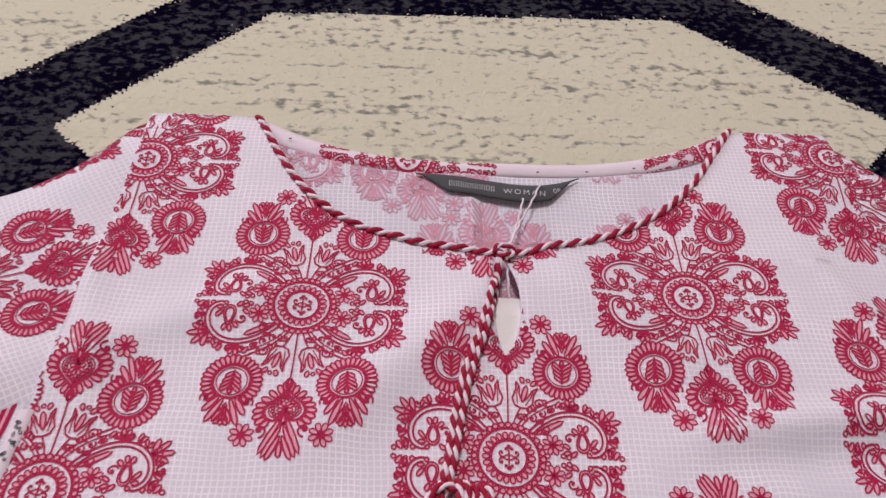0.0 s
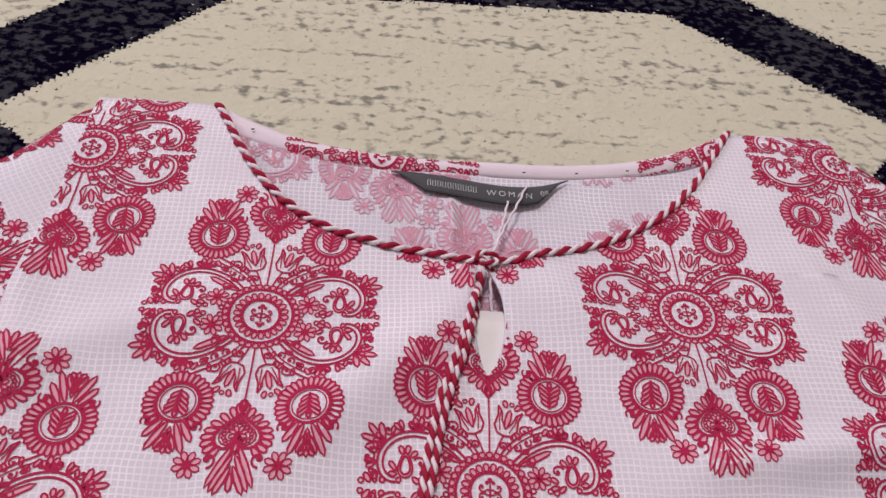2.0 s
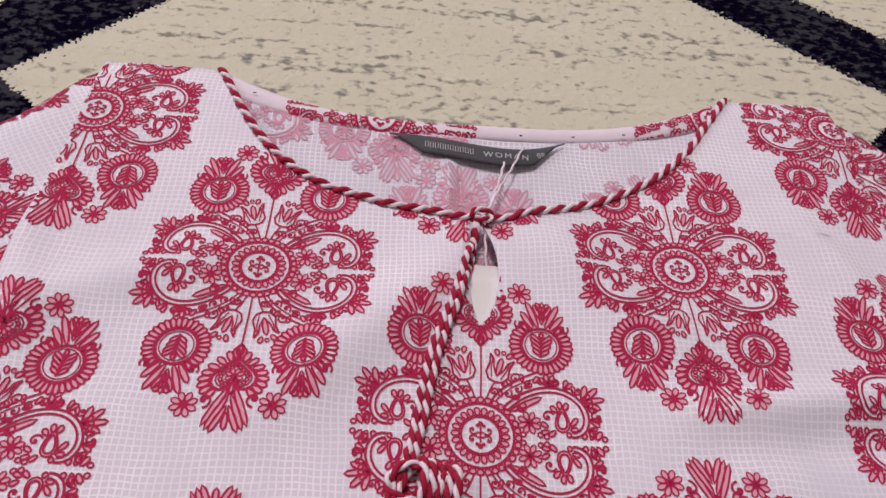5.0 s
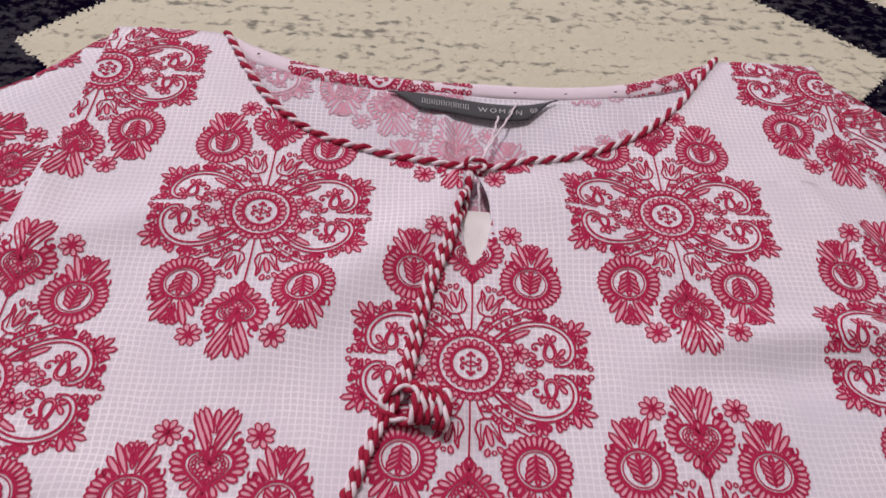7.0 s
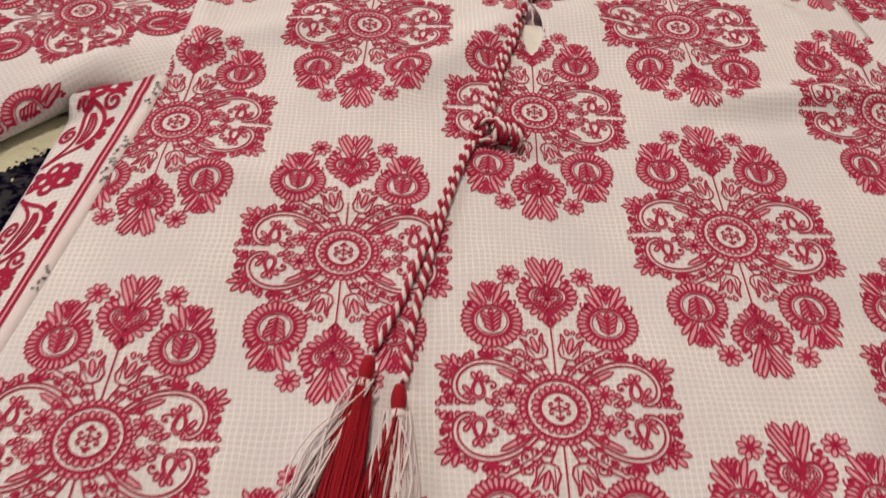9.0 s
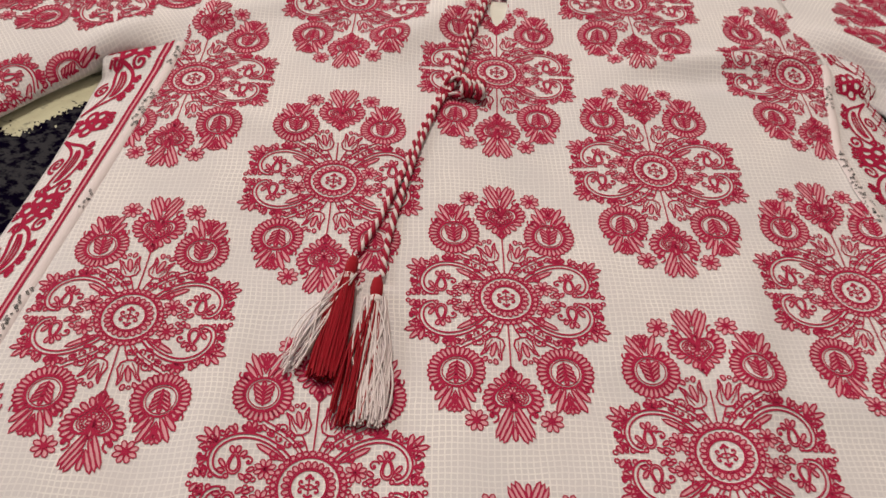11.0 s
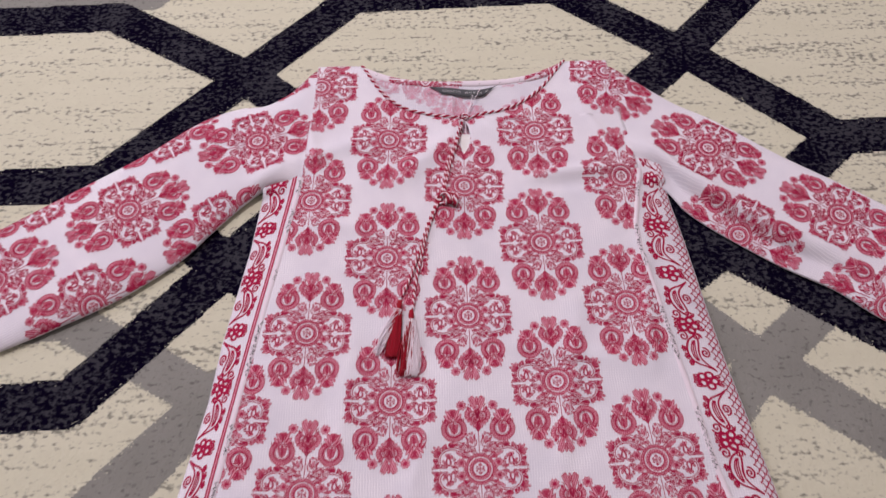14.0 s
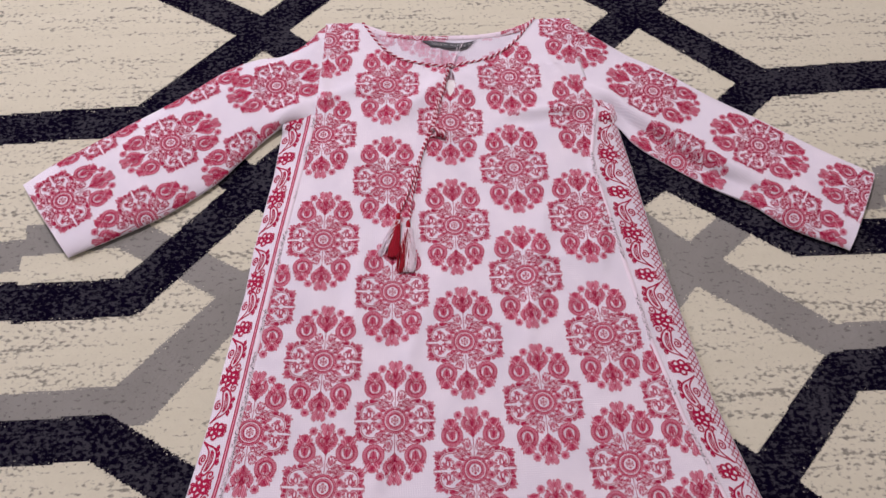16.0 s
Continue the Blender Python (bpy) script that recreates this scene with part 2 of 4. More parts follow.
rng = np.random.default_rng(7)
edge_x = np.concatenate([np.linspace(-1.4, -0.66, 60)[:-1], np.linspace(-0.66, 0.70, 681), np.linspace(0.70, 1.4, 58)[1:]])
edge_y = np.concatenate([np.linspace(-1.2, -0.50, 58)[:-1], np.linspace(-0.50, 0.50, 501), np.linspace(0.50, 1.1, 50)[1:]])
gx, gy = np.meshgrid(edge_x, edge_y)
gz = -0.0012 + 0.0003 * np.sin(gx * 900 + np.sin(gy * 700)) * np.sin(gy * 830)
nx, ny = gx.shape[1], gx.shape[0]
ii, jj = np.meshgrid(np.arange(nx - 1), np.arange(ny - 1))
a = (jj * nx + ii).ravel()
quads = np.stack([a, a + 1, a + nx + 1, a + nx], 1)
mid_x, mid_y = gx.ravel()[quads].mean(1), gy.ravel()[quads].mean(1)


def array_mesh(name, verts, faces, mats, index):
    me = bpy.data.meshes.new(name)
    k = faces.shape[1]
    me.vertices.add(len(verts))
    me.vertices.foreach_set("co", verts.astype(np.float32).ravel())
    me.loops.add(faces.size)
    me.loops.foreach_set("vertex_index", faces.astype(np.int32).ravel())
    me.polygons.add(len(faces))
    me.polygons.foreach_set("loop_start", np.arange(0, faces.size, k, dtype=np.int32))
    for m in mats:
        me.materials.append(m)
    if index is not None:
        me.polygons.foreach_set("material_index", index.astype(np.int32))
    me.update(calc_edges=True)
    return new(name, me)


carpet = array_mesh("carpet", np.stack([gx.ravel(), gy.ravel(), gz.ravel()], 1), quads, PILE, carpet_zone(mid_x, mid_y))
tagged(carpet, "cream shag carpet with navy and grey crossing bands on the floor", "carpet", kind="structure")
# the pile: short leaning blades of yarn, thick where the cloth lies
step = 0.0019
px, py = np.meshgrid(np.arange(-0.66, 0.70, step), np.arange(-0.56, 0.62, step))
px, py = px.ravel(), py.ravel()
px = px + rng.uniform(-0.9, 0.9, px.size) * step
py = py + rng.uniform(-0.9, 0.9, py.size) * step
under = (np.abs(px - 0.005) < 0.155 + np.maximum(0, -py - 0.05) * 0.15) & (py < 0.12)
px, py = px[~under], py[~under]
way = rng.uniform(0, 2 * math.pi, px.size)
reach = rng.uniform(0.0007, 0.0019, px.size)
lean = np.stack([np.cos(way) * reach, np.sin(way) * reach - 0.0005], 1)
hgt = rng.uniform(0.00025, 0.0006, px.size)
ang = way + math.pi / 2 + rng.normal(0, 0.3, px.size)
wid = rng.uniform(0.0003, 0.0006, px.size)
wx, wy = np.cos(ang) * wid, np.sin(ang) * wid
zone = carpet_zone(px + rng.normal(0, 0.0026, px.size), py + rng.normal(0, 0.0026, px.size))
near_edge = np.zeros(px.size, dtype=bool)
for ox, oy in ((0.004, 0.004), (-0.004, -0.004)):
    near_edge |= carpet_zone(px + ox, py + oy) > 0
thin = (zone == 0) & ~near_edge & (rng.random(px.size) > 0.12)
root = np.full(px.size, -0.0014)
tuft = np.stack([np.stack([px - wx, py - wy, root], 1), np.stack([px + wx, py + wy, root], 1),
                 np.stack([px + lean[:, 0] + wx * 0.8, py + lean[:, 1] + wy * 0.8, root + hgt], 1),
                 np.stack([px + lean[:, 0] - wx * 0.8, py + lean[:, 1] - wy * 0.8, root + hgt], 1)], 1)
for k, (pname, plabel) in enumerate((("cream_pile", "cream flecked carpet pile"), ("navy_pile", "navy flecked carpet pile"), ("grey_pile", "grey carpet pile"))):
    sel = tuft[(zone == k) & ~thin]
    ob = array_mesh(pname, sel.reshape(-1, 3), np.arange(len(sel) * 4).reshape(-1, 4), [PILE[k]], None)
    ob.parent = carpet
    tagged(ob, plabel, kind="stuff")

# ---- the tunic: outlines of its cloth on the carpet ----
SEAM_L = table([(0.165, -0.146), (0.10, -0.149), (0.05, -0.153), (0.009, -0.157), (-0.080, -0.173), (-0.122, -0.181), (-0.190, -0.193), (-0.280, -0.207), (-0.394, -0.226), (-0.72, -0.305)])
SEAM_R = table([(0.165, 0.160), (0.10, 0.162), (0.05, 0.170), (0.010, 0.172), (-0.012, 0.167), (-0.045, 0.1605), (-0.075, 0.160), (-0.113, 0.166), (-0.168, 0.174), (-0.272, 0.188), (-0.354, 0.206), (-0.429, 0.230), (-0.72, 0.322)])
OUTER_L = table([(0.03, -0.187), (0.0, -0.194), (-0.060, -0.201), (-0.103, -0.209), (-0.150, -0.217), (-0.205, -0.223), (-0.280, -0.238), (-0.340, -0.248), (-0.407, -0.263), (-0.72, -0.347)])
OUTER_R = table([(0.03, 0.195), (-0.010, 0.199), (-0.063, 0.206), (-0.115, 0.211), (-0.183, 0.219), (-0.238, 0.227), (-0.332, 0.241), (-0.43, 0.268), (-0.72, 0.362)])
HEM, KEY_LOW, NECK_LOW, NECK_TOP, MID = -0.72, 0.039, 0.0845, 0.161, 0.0065


def crease(x, y, ax, ay, bx, by, width, height):
    """Height of a soft fold along a line, fading at its ends."""
    dx, dy = bx - ax, by - ay
    l2 = dx * dx + dy * dy
    t = ((x - ax) * dx + (y - ay) * dy) / l2
    d = ((x - ax) * dy - (y - ay) * dx) / math.sqrt(l2)
    fade = max(0.0, 1 - abs(2 * t - 1) ** 3) if 0 < t < 1 else 0.0
    return height * fade * math.exp(-(d / width) ** 2)


def cloth_z(x, y):
    """Height of the upper layer of the body."""
    e = min(x - OUTER_L(y), OUTER_R(y) - x) if y < 0.0 else 0.2
    z = 0.0035 + 0.0100 * (1 - math.exp(-max(e, 0.0) / 0.016))
    top = max(0.0, NECK_TOP + 0.002 - y)
    z *= 0.72 + 0.28 * (1 - math.exp(-top / 0.008))
    z += 0.0026 * noise.noise((x * 9, y * 5, 1.3)) + 0.0015 * noise.noise((x * 23, y * 14, 4.2)) + 0.0004 * noise.noise((x * 60, y * 45, 2.2))
    z += crease(x, y, 0.010, 0.080, -0.075, -0.005, 0.012, 0.0050) + crease(x, y, 0.015, 0.085, 0.075, 0.03, 0.010, 0.0038)
    z += crease(x, y, 0.06, 0.010, 0.178, 0.022, 0.006, 0.0042) + crease(x, y, 0.05, -0.004, 0.17, 0.004, 0.006, -0.0018)
    z += crease(x, y, -0.17, 0.03, -0.07, 0.07, 0.010, 0.0032) + crease(x, y, 0.10, -0.10, 0.06, -0.30, 0.009, 0.0026)
    z += crease(x, y, -0.10, -0.12, -0.12, -0.36, 0.010, 0.0026) + crease(x, y, 0.166, -0.04, 0.150, -0.20, 0.007, 0.0025)
    z += crease(x, y, -0.03, -0.20, -0.10, -0.44, 0.008, 0.0024) + crease(x, y, 0.02, -0.16, 0.16, -0.19, 0.007, 0.0020)
    z += crease(x, y, -0.16, -0.03, -0.03, -0.06, 0.008, 0.0020) + crease(x, y, 0.12, 0.10, 0.16, 0.03, 0.006, 0.0024)
    z += crease(x, y, -0.155, 0.09, -0.135, 0.01, 0.006, 0.0026) + crease(x, y, 0.05, -0.30, 0.15, -0.46, 0.009, 0.0026)
    return z


def neck_half(y):
    return float(np.interp(math.sqrt(max(0.0, y - NECK_LOW)), (0, 0.05, 0.074, 0.112, 0.136, 0.172, 0.201, 0.231, 0.2655, 0.279), (0.001, 0.0185, 0.0375, 0.0585, 0.0685, 0.0805, 0.0880, 0.0955, 0.1035, 0.107)))


def inner_left(y):
    if y <= KEY_LOW:
        return MID - 0.004
    if y <= NECK_LOW:
        return MID - 0.004 - 0.0035 * math.sin(math.pi * (y - KEY_LOW) / (NECK_LOW - KEY_LOW)) ** 0.7
    return MID - neck_half(y)


def inner_right(y):
    if y <= KEY_LOW:
        return MID - 0.004
    if y <= NECK_LOW:
        return MID - 0.004 + 0.0072 * math.sin(math.pi * (y - KEY_LOW) / (NECK_LOW - KEY_LOW)) ** 0.7
    return MID + float(np.interp(math.sqrt(max(0.0, y - NECK_LOW)), (0, 0.059, 0.092, 0.128, 0.153, 0.194, 0.24, 0.278), (0.001, 0.0145, 0.0355, 0.0535, 0.0655, 0.0805, 0.0950, 0.1085)))


from mathutils.bvhtree import BVHTree


def cloth(name, verts, faces, parent, label="", mat=None, uv=None, thick=0.0007):
    """A sheet of cloth with its thickness; returns the object and the surface to lay prints on."""
    tree = BVHTree.FromPolygons([tuple(v) for v in verts], faces)
    ob = mesh_object(name, verts, faces, mat or COTTON, parent, label, uvs=uv if uv is not None else [(v[0], v[1]) for v in verts])
    s = ob.modifiers.new("thickness", "SOLIDIFY")
    s.thickness, s.offset = thick, -1.0
    return ob, tree


def merged(verts, faces):
    seen, remap, out = {}, [], []
    for v in verts:
        k = (round(v[0], 6), round(v[1], 6))
        if k not in seen:
            seen[k] = len(out)
            out.append(v)
        remap.append(seen[k])
    done = []
    for f in faces:
        g = list(dict.fromkeys(remap[i] for i in f))
        if len(g) > 2:
            done.append(g)
    return out, done


tunic = new("tunic")
tagged(tunic, "white cotton tunic with red folk print lying flat on the carpet", "tunic")

ys = list(np.linspace(HEM, -0.06, 120)) + list(np.linspace(-0.055, KEY_LOW, 24)) + list(np.linspace(KEY_LOW, NECK_LOW, 16))[1:]
ys += [NECK_LOW + 0.0765 * (k / 30) ** 2.6 for k in range(1, 31)]
rows_l, rows_r = [], []
for y in ys:
    for rows, a, b in ((rows_l, SEAM_L(y), inner_left(y)), (rows_r, inner_right(y), SEAM_R(y))):
        xs = [a + (b - a) * k / 44 for k in range(45)]
        rows.append([(x, y, cloth_z(x, y)) for x in xs])
vl, fl = lattice(rows_l)
vr, fr = lattice(rows_r)
v, f = merged(vl + vr, fl + [tuple(i + len(vl) for i in q) for q in fr])
front_panel, front_tree = cloth("front_panel", v, f, tunic, "white checked cotton front with red medallion print")

# the back of the tunic: its inside shows in the neck opening
def back_edge(x):
    return 0.1365 + 0.027 * abs((x - MID) / 0.11) ** 3


rows = []
for k in range(33):
    row = []
    for j in range(61):
        x = -0.13 + 0.275 * j / 60
        top = min(back_edge(x), 0.160)
        y = 0.02 + (top - 0.02) * k / 32
        q = (k / 32) ** 3
        row.append((x, y, 0.0062 + 0.0030 * q + 0.0008 * noise.noise((x * 30, y * 25, 7)) + crease(x, y, -0.009, 0.130, -0.003, 0.080, 0.0024, 0.0022)))
    rows.append(row)
v, f = lattice(rows)
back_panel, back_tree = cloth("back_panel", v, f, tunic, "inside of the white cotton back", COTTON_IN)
low = []
for k in range(45):
    y = HEM + (0.04 - HEM) * k / 44
    a, b = OUTER_L(y) + 0.004, OUTER_R(y) - 0.004
    low.append([(a + (b - a) * j / 30, y, 0.0012) for j in range(31)])
v, f = lattice(low)
cloth("lower_layer", v, f, tunic, "white cotton back layer lying on the carpet")

# the back facing
strip = []
for k in range(5):
    row = []
    for j in range(81):
        x = -0.095 + 0.204 * j / 80
        y = min(back_edge(x), 0.160) + 0.0006 - (0.0074 + 0.0045 * abs((x - MID) / 0.10) ** 4) * k / 4
        row.append((x, y, 0.0094 + 0.0012 * math.sin(math.pi * k / 4) - 0.0003 * k + 0.0006 * noise.noise((x * 40, 0, 3))))
    strip.append(row)
v, f = lattice(strip)
facing, facing_tree = cloth("neck_facing", v, [q[::-1] for q in f], tunic, "pink-white folded neck facing", COTTON_PLAIN, thick=0.001)

# side panels
side_trees = []
for sname, outer, seam, sign in (("left", OUTER_L, SEAM_L, -1), ("right", OUTER_R, SEAM_R, 1)):
    rows = []
    for k in range(150):
        y = HEM + (0.03 - HEM) * k / 149
        a, b = outer(y), seam(y)
        rows.append([(a + (b - a) * j / 12, y, cloth_z(a + (b - a) * j / 12, y) * (0.75 + 0.2 * j / 12) + 0.0004 * noise.noise((y * 40, j * 0.3, 2))) for j in range(13)])
    v, f = lattice(rows)
    if sign > 0:
        f = [q[::-1] for q in f]
    ob, tree = cloth("side_panel", v, f, tunic, "white side panel with crimson border print")
    side_trees.append((ob, tree, outer, seam, sign))


# sleeves: flattened tubes
def sleeve(top, bottom, groove, lift):
    n, m = 90, 56
    tp, _ = along(top, n)
    bt, _ = along(bottom, n)
    upper, lower, uvs = [], [], []
    axis = ((tp[-1] + bt[-1]) / 2 - (tp[6] + bt[6]) / 2).normalized()
    cross = Vector((-axis.y, axis.x, 0))
    for i in range(n):
        s = i / (n - 1)
        row = []
        for j in range(m + 1):
            w = j / m
            p = tp[i].lerp(bt[i], w)
            prof = (1 - abs(2 * w - 1) ** 4.5) ** 0.7
            z = 0.0030 + (0.0100 - 0.002 * s) * prof
            z += (0.0022 * noise.noise((p.x * 13, p.y * 13, 5)) + 0.0009 * noise.noise((p.x * 30, p.y * 30, 9))) * prof
            z += lift * math.exp(-((s - 0.10) / 0.08) ** 2) * math.exp(-((w - 0.93) / 0.16) ** 2)
            fold = max(0.0, math.sin(math.pi * min(1.0, 0.06 + s / 0.80))) ** 0.6
            edge = 0.76 + 0.05 * s + 0.012 * math.sin(s * 17)
            z += groove * math.exp(-((w - edge + 0.05) / 0.06) ** 2) * fold
            if groove and w > edge:
                d = min(1.0, (w - edge) / 0.075)
                z *= 1 - 0.68 * d * d * (3 - 2 * d) * fold
            g = max(0.0, 1 - s / 0.10) ** 1.5 * prof ** 0.3
            z = z * (1 - g) + (cloth_z(p.x, p.y) - 0.0003 - 0.0006 * max(0.0, 1 - s / 0.03)) * g
            row.append((p.x, p.y, max(z, 0.0016)))
        upper.append(row)
    for i in range(n):
        lower.append([(x, y, 0.0013) for x, y, z in upper[i][1:-1][::-1]])
    rows = [a + b for a, b in zip(upper, lower)]
    v, f = lattice(rows, closed=True)
    uv = [(Vector((x, y, 0)).dot(axis), Vector((x, y, 0)).dot(cross)) for x, y, z in v]
    return v, f, uv, upper


SL_TOP = [(-0.139, 0.162), (-0.151, 0.157), (-0.161, 0.146), (-0.176, 0.129), (-0.199, 0.115), (-0.229, 0.111), (-0.266, 0.094), (-0.314, 0.056), (-0.373, 0.016), (-0.446, -0.034), (-0.476, -0.061)]
SL_LOW = [(-0.150, 0.012), (-0.188, 0.009), (-0.212, -0.010), (-0.236, -0.036), (-0.266, -0.070), (-0.316, -0.107), (-0.368, -0.134), (-0.411, -0.154)]
SR_TOP = [(0.150, 0.162), (0.168, 0.154), (0.188, 0.137), (0.224, 0.106), (0.263, 0.081), (0.321, 0.034), (0.378, -0.006), (0.433, -0.046), (0.484, -0.079)]
SR_LOW = [(0.160, 0.010), (0.195, -0.003), (0.214, -0.029), (0.240, -0.053), (0.289, -0.090), (0.333, -0.117), (0.368, -0.148), (0.426, -0.177)]
sleeves = []
for top, lowp, groove, lift, flip in ((SL_TOP, SL_LOW, 0.0, 0.009, False), (SR_TOP, SR_LOW, 0.0065, 0.005, True)):
    v, f, uv, upper = sleeve(top, lowp, groove, lift)
    if not flip:
        f = [q[::-1] for q in f]
    ob, tree = cloth("sleeve", v, f, tunic, "white cotton sleeve with red medallion print", uv=uv, thick=0.0006)
    n = len(upper)
    # turned-up cuff with its stitched edge
    band = [[(x, y, z + 0.00018) for x, y, z in upper[i]] for i in range(n - 2, n)]
    bv, bf = lattice(band)
    if not flip:
        bf = [q[::-1] for q in bf]
    mesh_object("cuff_hem", bv, bf, COTTON, ob, uvs=[(p[1], p[0]) for p in bv])
    sleeves.append((ob, tree))


# ---- prints ----
class Ink:
    """Flat drawing in millimetres: strips and filled shapes, in two layers."""

    def __init__(self):
        self.v, self.f, self.m, self.gain = [], [], [], 0.94

    def stroke(self, pts, w=0.62, closed=False):
        w *= self.gain
        n = len(pts)
        base = len(self.v)
        for i in range(n):
            a = pts[(i - 1) % n] if closed or i else pts[i]
            b = pts[(i + 1) % n] if closed or i < n - 1 else pts[i]
            dx, dy = b[0] - a[0], b[1] - a[1]
            l = math.hypot(dx, dy) or 1.0
            ox, oy = -dy / l * w / 2, dx / l * w / 2
            self.v += [(pts[i][0] + ox, pts[i][1] + oy), (pts[i][0] - ox, pts[i][1] - oy)]
        for i in range(n if closed else n - 1):
            j = (i + 1) % n
            self.f.append((base + 2 * i, base + 2 * i + 1, base + 2 * j + 1, base + 2 * j))
            self.m.append(0)

    def fill(self, pts, m=1):
        base = len(self.v)
        self.v += list(pts)
        self.f.append(tuple(range(base, base + len(pts))))
        self.m.append(m)

    def area(self, cx, cy, outline):
        """A pale printed ground inside an outline, in rings round its middle."""
        last = None
        for q in (0.02, 0.35, 0.68, 1.0):
            base = len(self.v)
            self.v += [(cx + q * (x - cx), cy + q * (y - cy)) for x, y in outline]
            n = len(outline)
            if last is not None:
                for k in range(n):
                    self.f.append((last + k, base + k, base + (k + 1) % n, last + (k + 1) % n))
                    self.m.append(1)
            last = base

    def dot(self, x, y, r):
        self.fill([(x + r * math.cos(k * math.pi / 3), y + r * math.sin(k * math.pi / 3)) for k in range(6)], 0)

    def ring(self, x, y, r, w=0.62, n=28):
        self.stroke([(x + r * math.cos(2 * math.pi * k / n), y + r * math.sin(2 * math.pi * k / n)) for k in range(n)], w, True)

    def petal(self, x, y, ang, length, wide, w=0.5, pale=True):
        c, s = math.cos(ang), math.sin(ang)
        pts = []
        for k in range(8):
            t = 2 * math.pi * k / 8
            u = length * (0.5 - 0.5 * math.cos(t))
            q = wide / 2 * math.sin(t) * (0.75 + 0.4 * u / length)
            pts.append((x + u * c - q * s, y + u * s + q * c))
        if pale and length > 4.5:
            base = len(self.v)
            self.v += pts
            for q in ((0, 1, 7), (1, 2, 6, 7), (2, 3, 5, 6), (3, 4, 5)):
                self.f.append(tuple(base + i for i in q))
                self.m.append(1)
        elif pale:
            self.fill(pts)
        self.stroke(pts, w, True)

    def flower(self, x, y, r, n=8):
        for k in range(n):
            self.petal(x, y, 2 * math.pi * (k + 0.5) / n, r, 1.9 * r / n * 2, 0.48)
        self.dot(x, y, r * 0.28)

    def curl(self, x, y, r, ang, turn, w=0.58):
        """A spiral that starts at its heart (x, y) and ends outside."""
        pts = []
        for k in range(15):
            t = k / 14
            a = ang + turn * (1 - t) * 8.5
            pts.append((x + r * (0.15 + 0.85 * t) * math.cos(a), y + r * (0.15 + 0.85 * t) * math.sin(a)))
        self.stroke(pts, w)
        self.dot(x, y, r * 0.3)


def turned(items, fx, fy):
    """Draw items and mirror them."""
    ink = Ink()
    items(ink)
    return [(p[0] * fx, p[1] * fy) for p in ink.v], ink.f, ink.m


def bezier(a, b, c, d, n=12):
    return [tuple((1 - t) ** 3 * p + 3 * t * (1 - t) ** 2 * q + 3 * t * t * (1 - t) * r + t ** 3 * s for p, q, r, s in zip(a, b, c, d)) for t in (k / n for k in range(n + 1))]


def heart(a, cy):
    return [(a * 16 * math.sin(t) ** 3, cy + a * (13 * math.cos(t) - 5 * math.cos(2 * t) - 2 * math.cos(3 * t) - math.cos(4 * t))) for t in (2 * math.pi * k / 26 for k in range(26))]


def centre_part(ink):
    for k in range(22):
        a, b = k * math.pi / 11, (k + 1) * math.pi / 11
        ink.fill([(q * math.cos(c), q * math.sin(c)) for q, c in ((5.6, a), (8.4, a), (8.4, b), (5.6, b))])
    ink.ring(0, 0, 5.8, 0.62)
    ink.ring(0, 0, 6.4, 0.5)
    for k in range(22):
        a = k * math.pi / 11
        ink.petal(6.1 * math.cos(a), 6.1 * math.sin(a), a, 2.7, 1.75, 0.56)
    ink.ring(0, 0, 10.1, 0.8, 40)
    for k in range(32):
        a = k * math.pi / 16
        ink.petal(10.4 * math.cos(a), 10.4 * math.sin(a), a, 1.9, 2.1, 0.62)
    ink.stroke([(0, -2.6), (0, 2.6)], 0.62)
    for sy in (-1, 1):
        ink.dot(0, sy * 3.6, 0.85)
        for sx in (-1, 1):
            ink.dot(sx * 1.0, sy * 2.9, 0.6)


def top_part(ink):
    ink.stroke([(0, 12), (0.1, 20), (0, 30.6)], 0.62)
    cy, a0 = 41.4, 0.43
    n = 32
    for k in range(n):
        t = 2 * math.pi * (k + 0.5) / n
        x = a0 * 16 * math.sin(t) ** 3
        y = cy + a0 * (13 * math.cos(t) - 5 * math.cos(2 * t) - 2 * math.cos(3 * t) - math.cos(4 * t))
        if y > cy + 3.6 and abs(x) < 4.6:
            continue
        a = math.atan2(y - cy + 0.8, x)
        ink.petal(x * 1.02, cy + (y - cy) * 1.01, a, 3.9, 2.0, 0.72)
    ink.stroke(heart(a0, cy), 1.0, True)
    ink.stroke(heart(a0 * 0.80, cy), 0.55, True)
    for k, (x, y) in enumerate(heart(a0 * 0.60, cy)):
        if y < cy + 3.8:
            ink.ring(x, y, 0.62, 0.6, 6)
    ink.flower(0, cy + 0.4, 2.9, 8)
    for sx in (-1, 1):
        ink.curl(sx * 7.4, cy + 8.6, 2.5, math.pi / 2, sx * 0.7, 0.8)
        for q, l in ((3.0, 15.2), (6.8, 12.2), (10.4, 9.0)):
            ink.petal(sx * 0.3, cy + q, math.pi / 2 - sx * 0.44, l, 1.9, 0.68)
    ink.petal(0, cy + 12.6, math.pi / 2, 5.2, 1.8, 0.72)


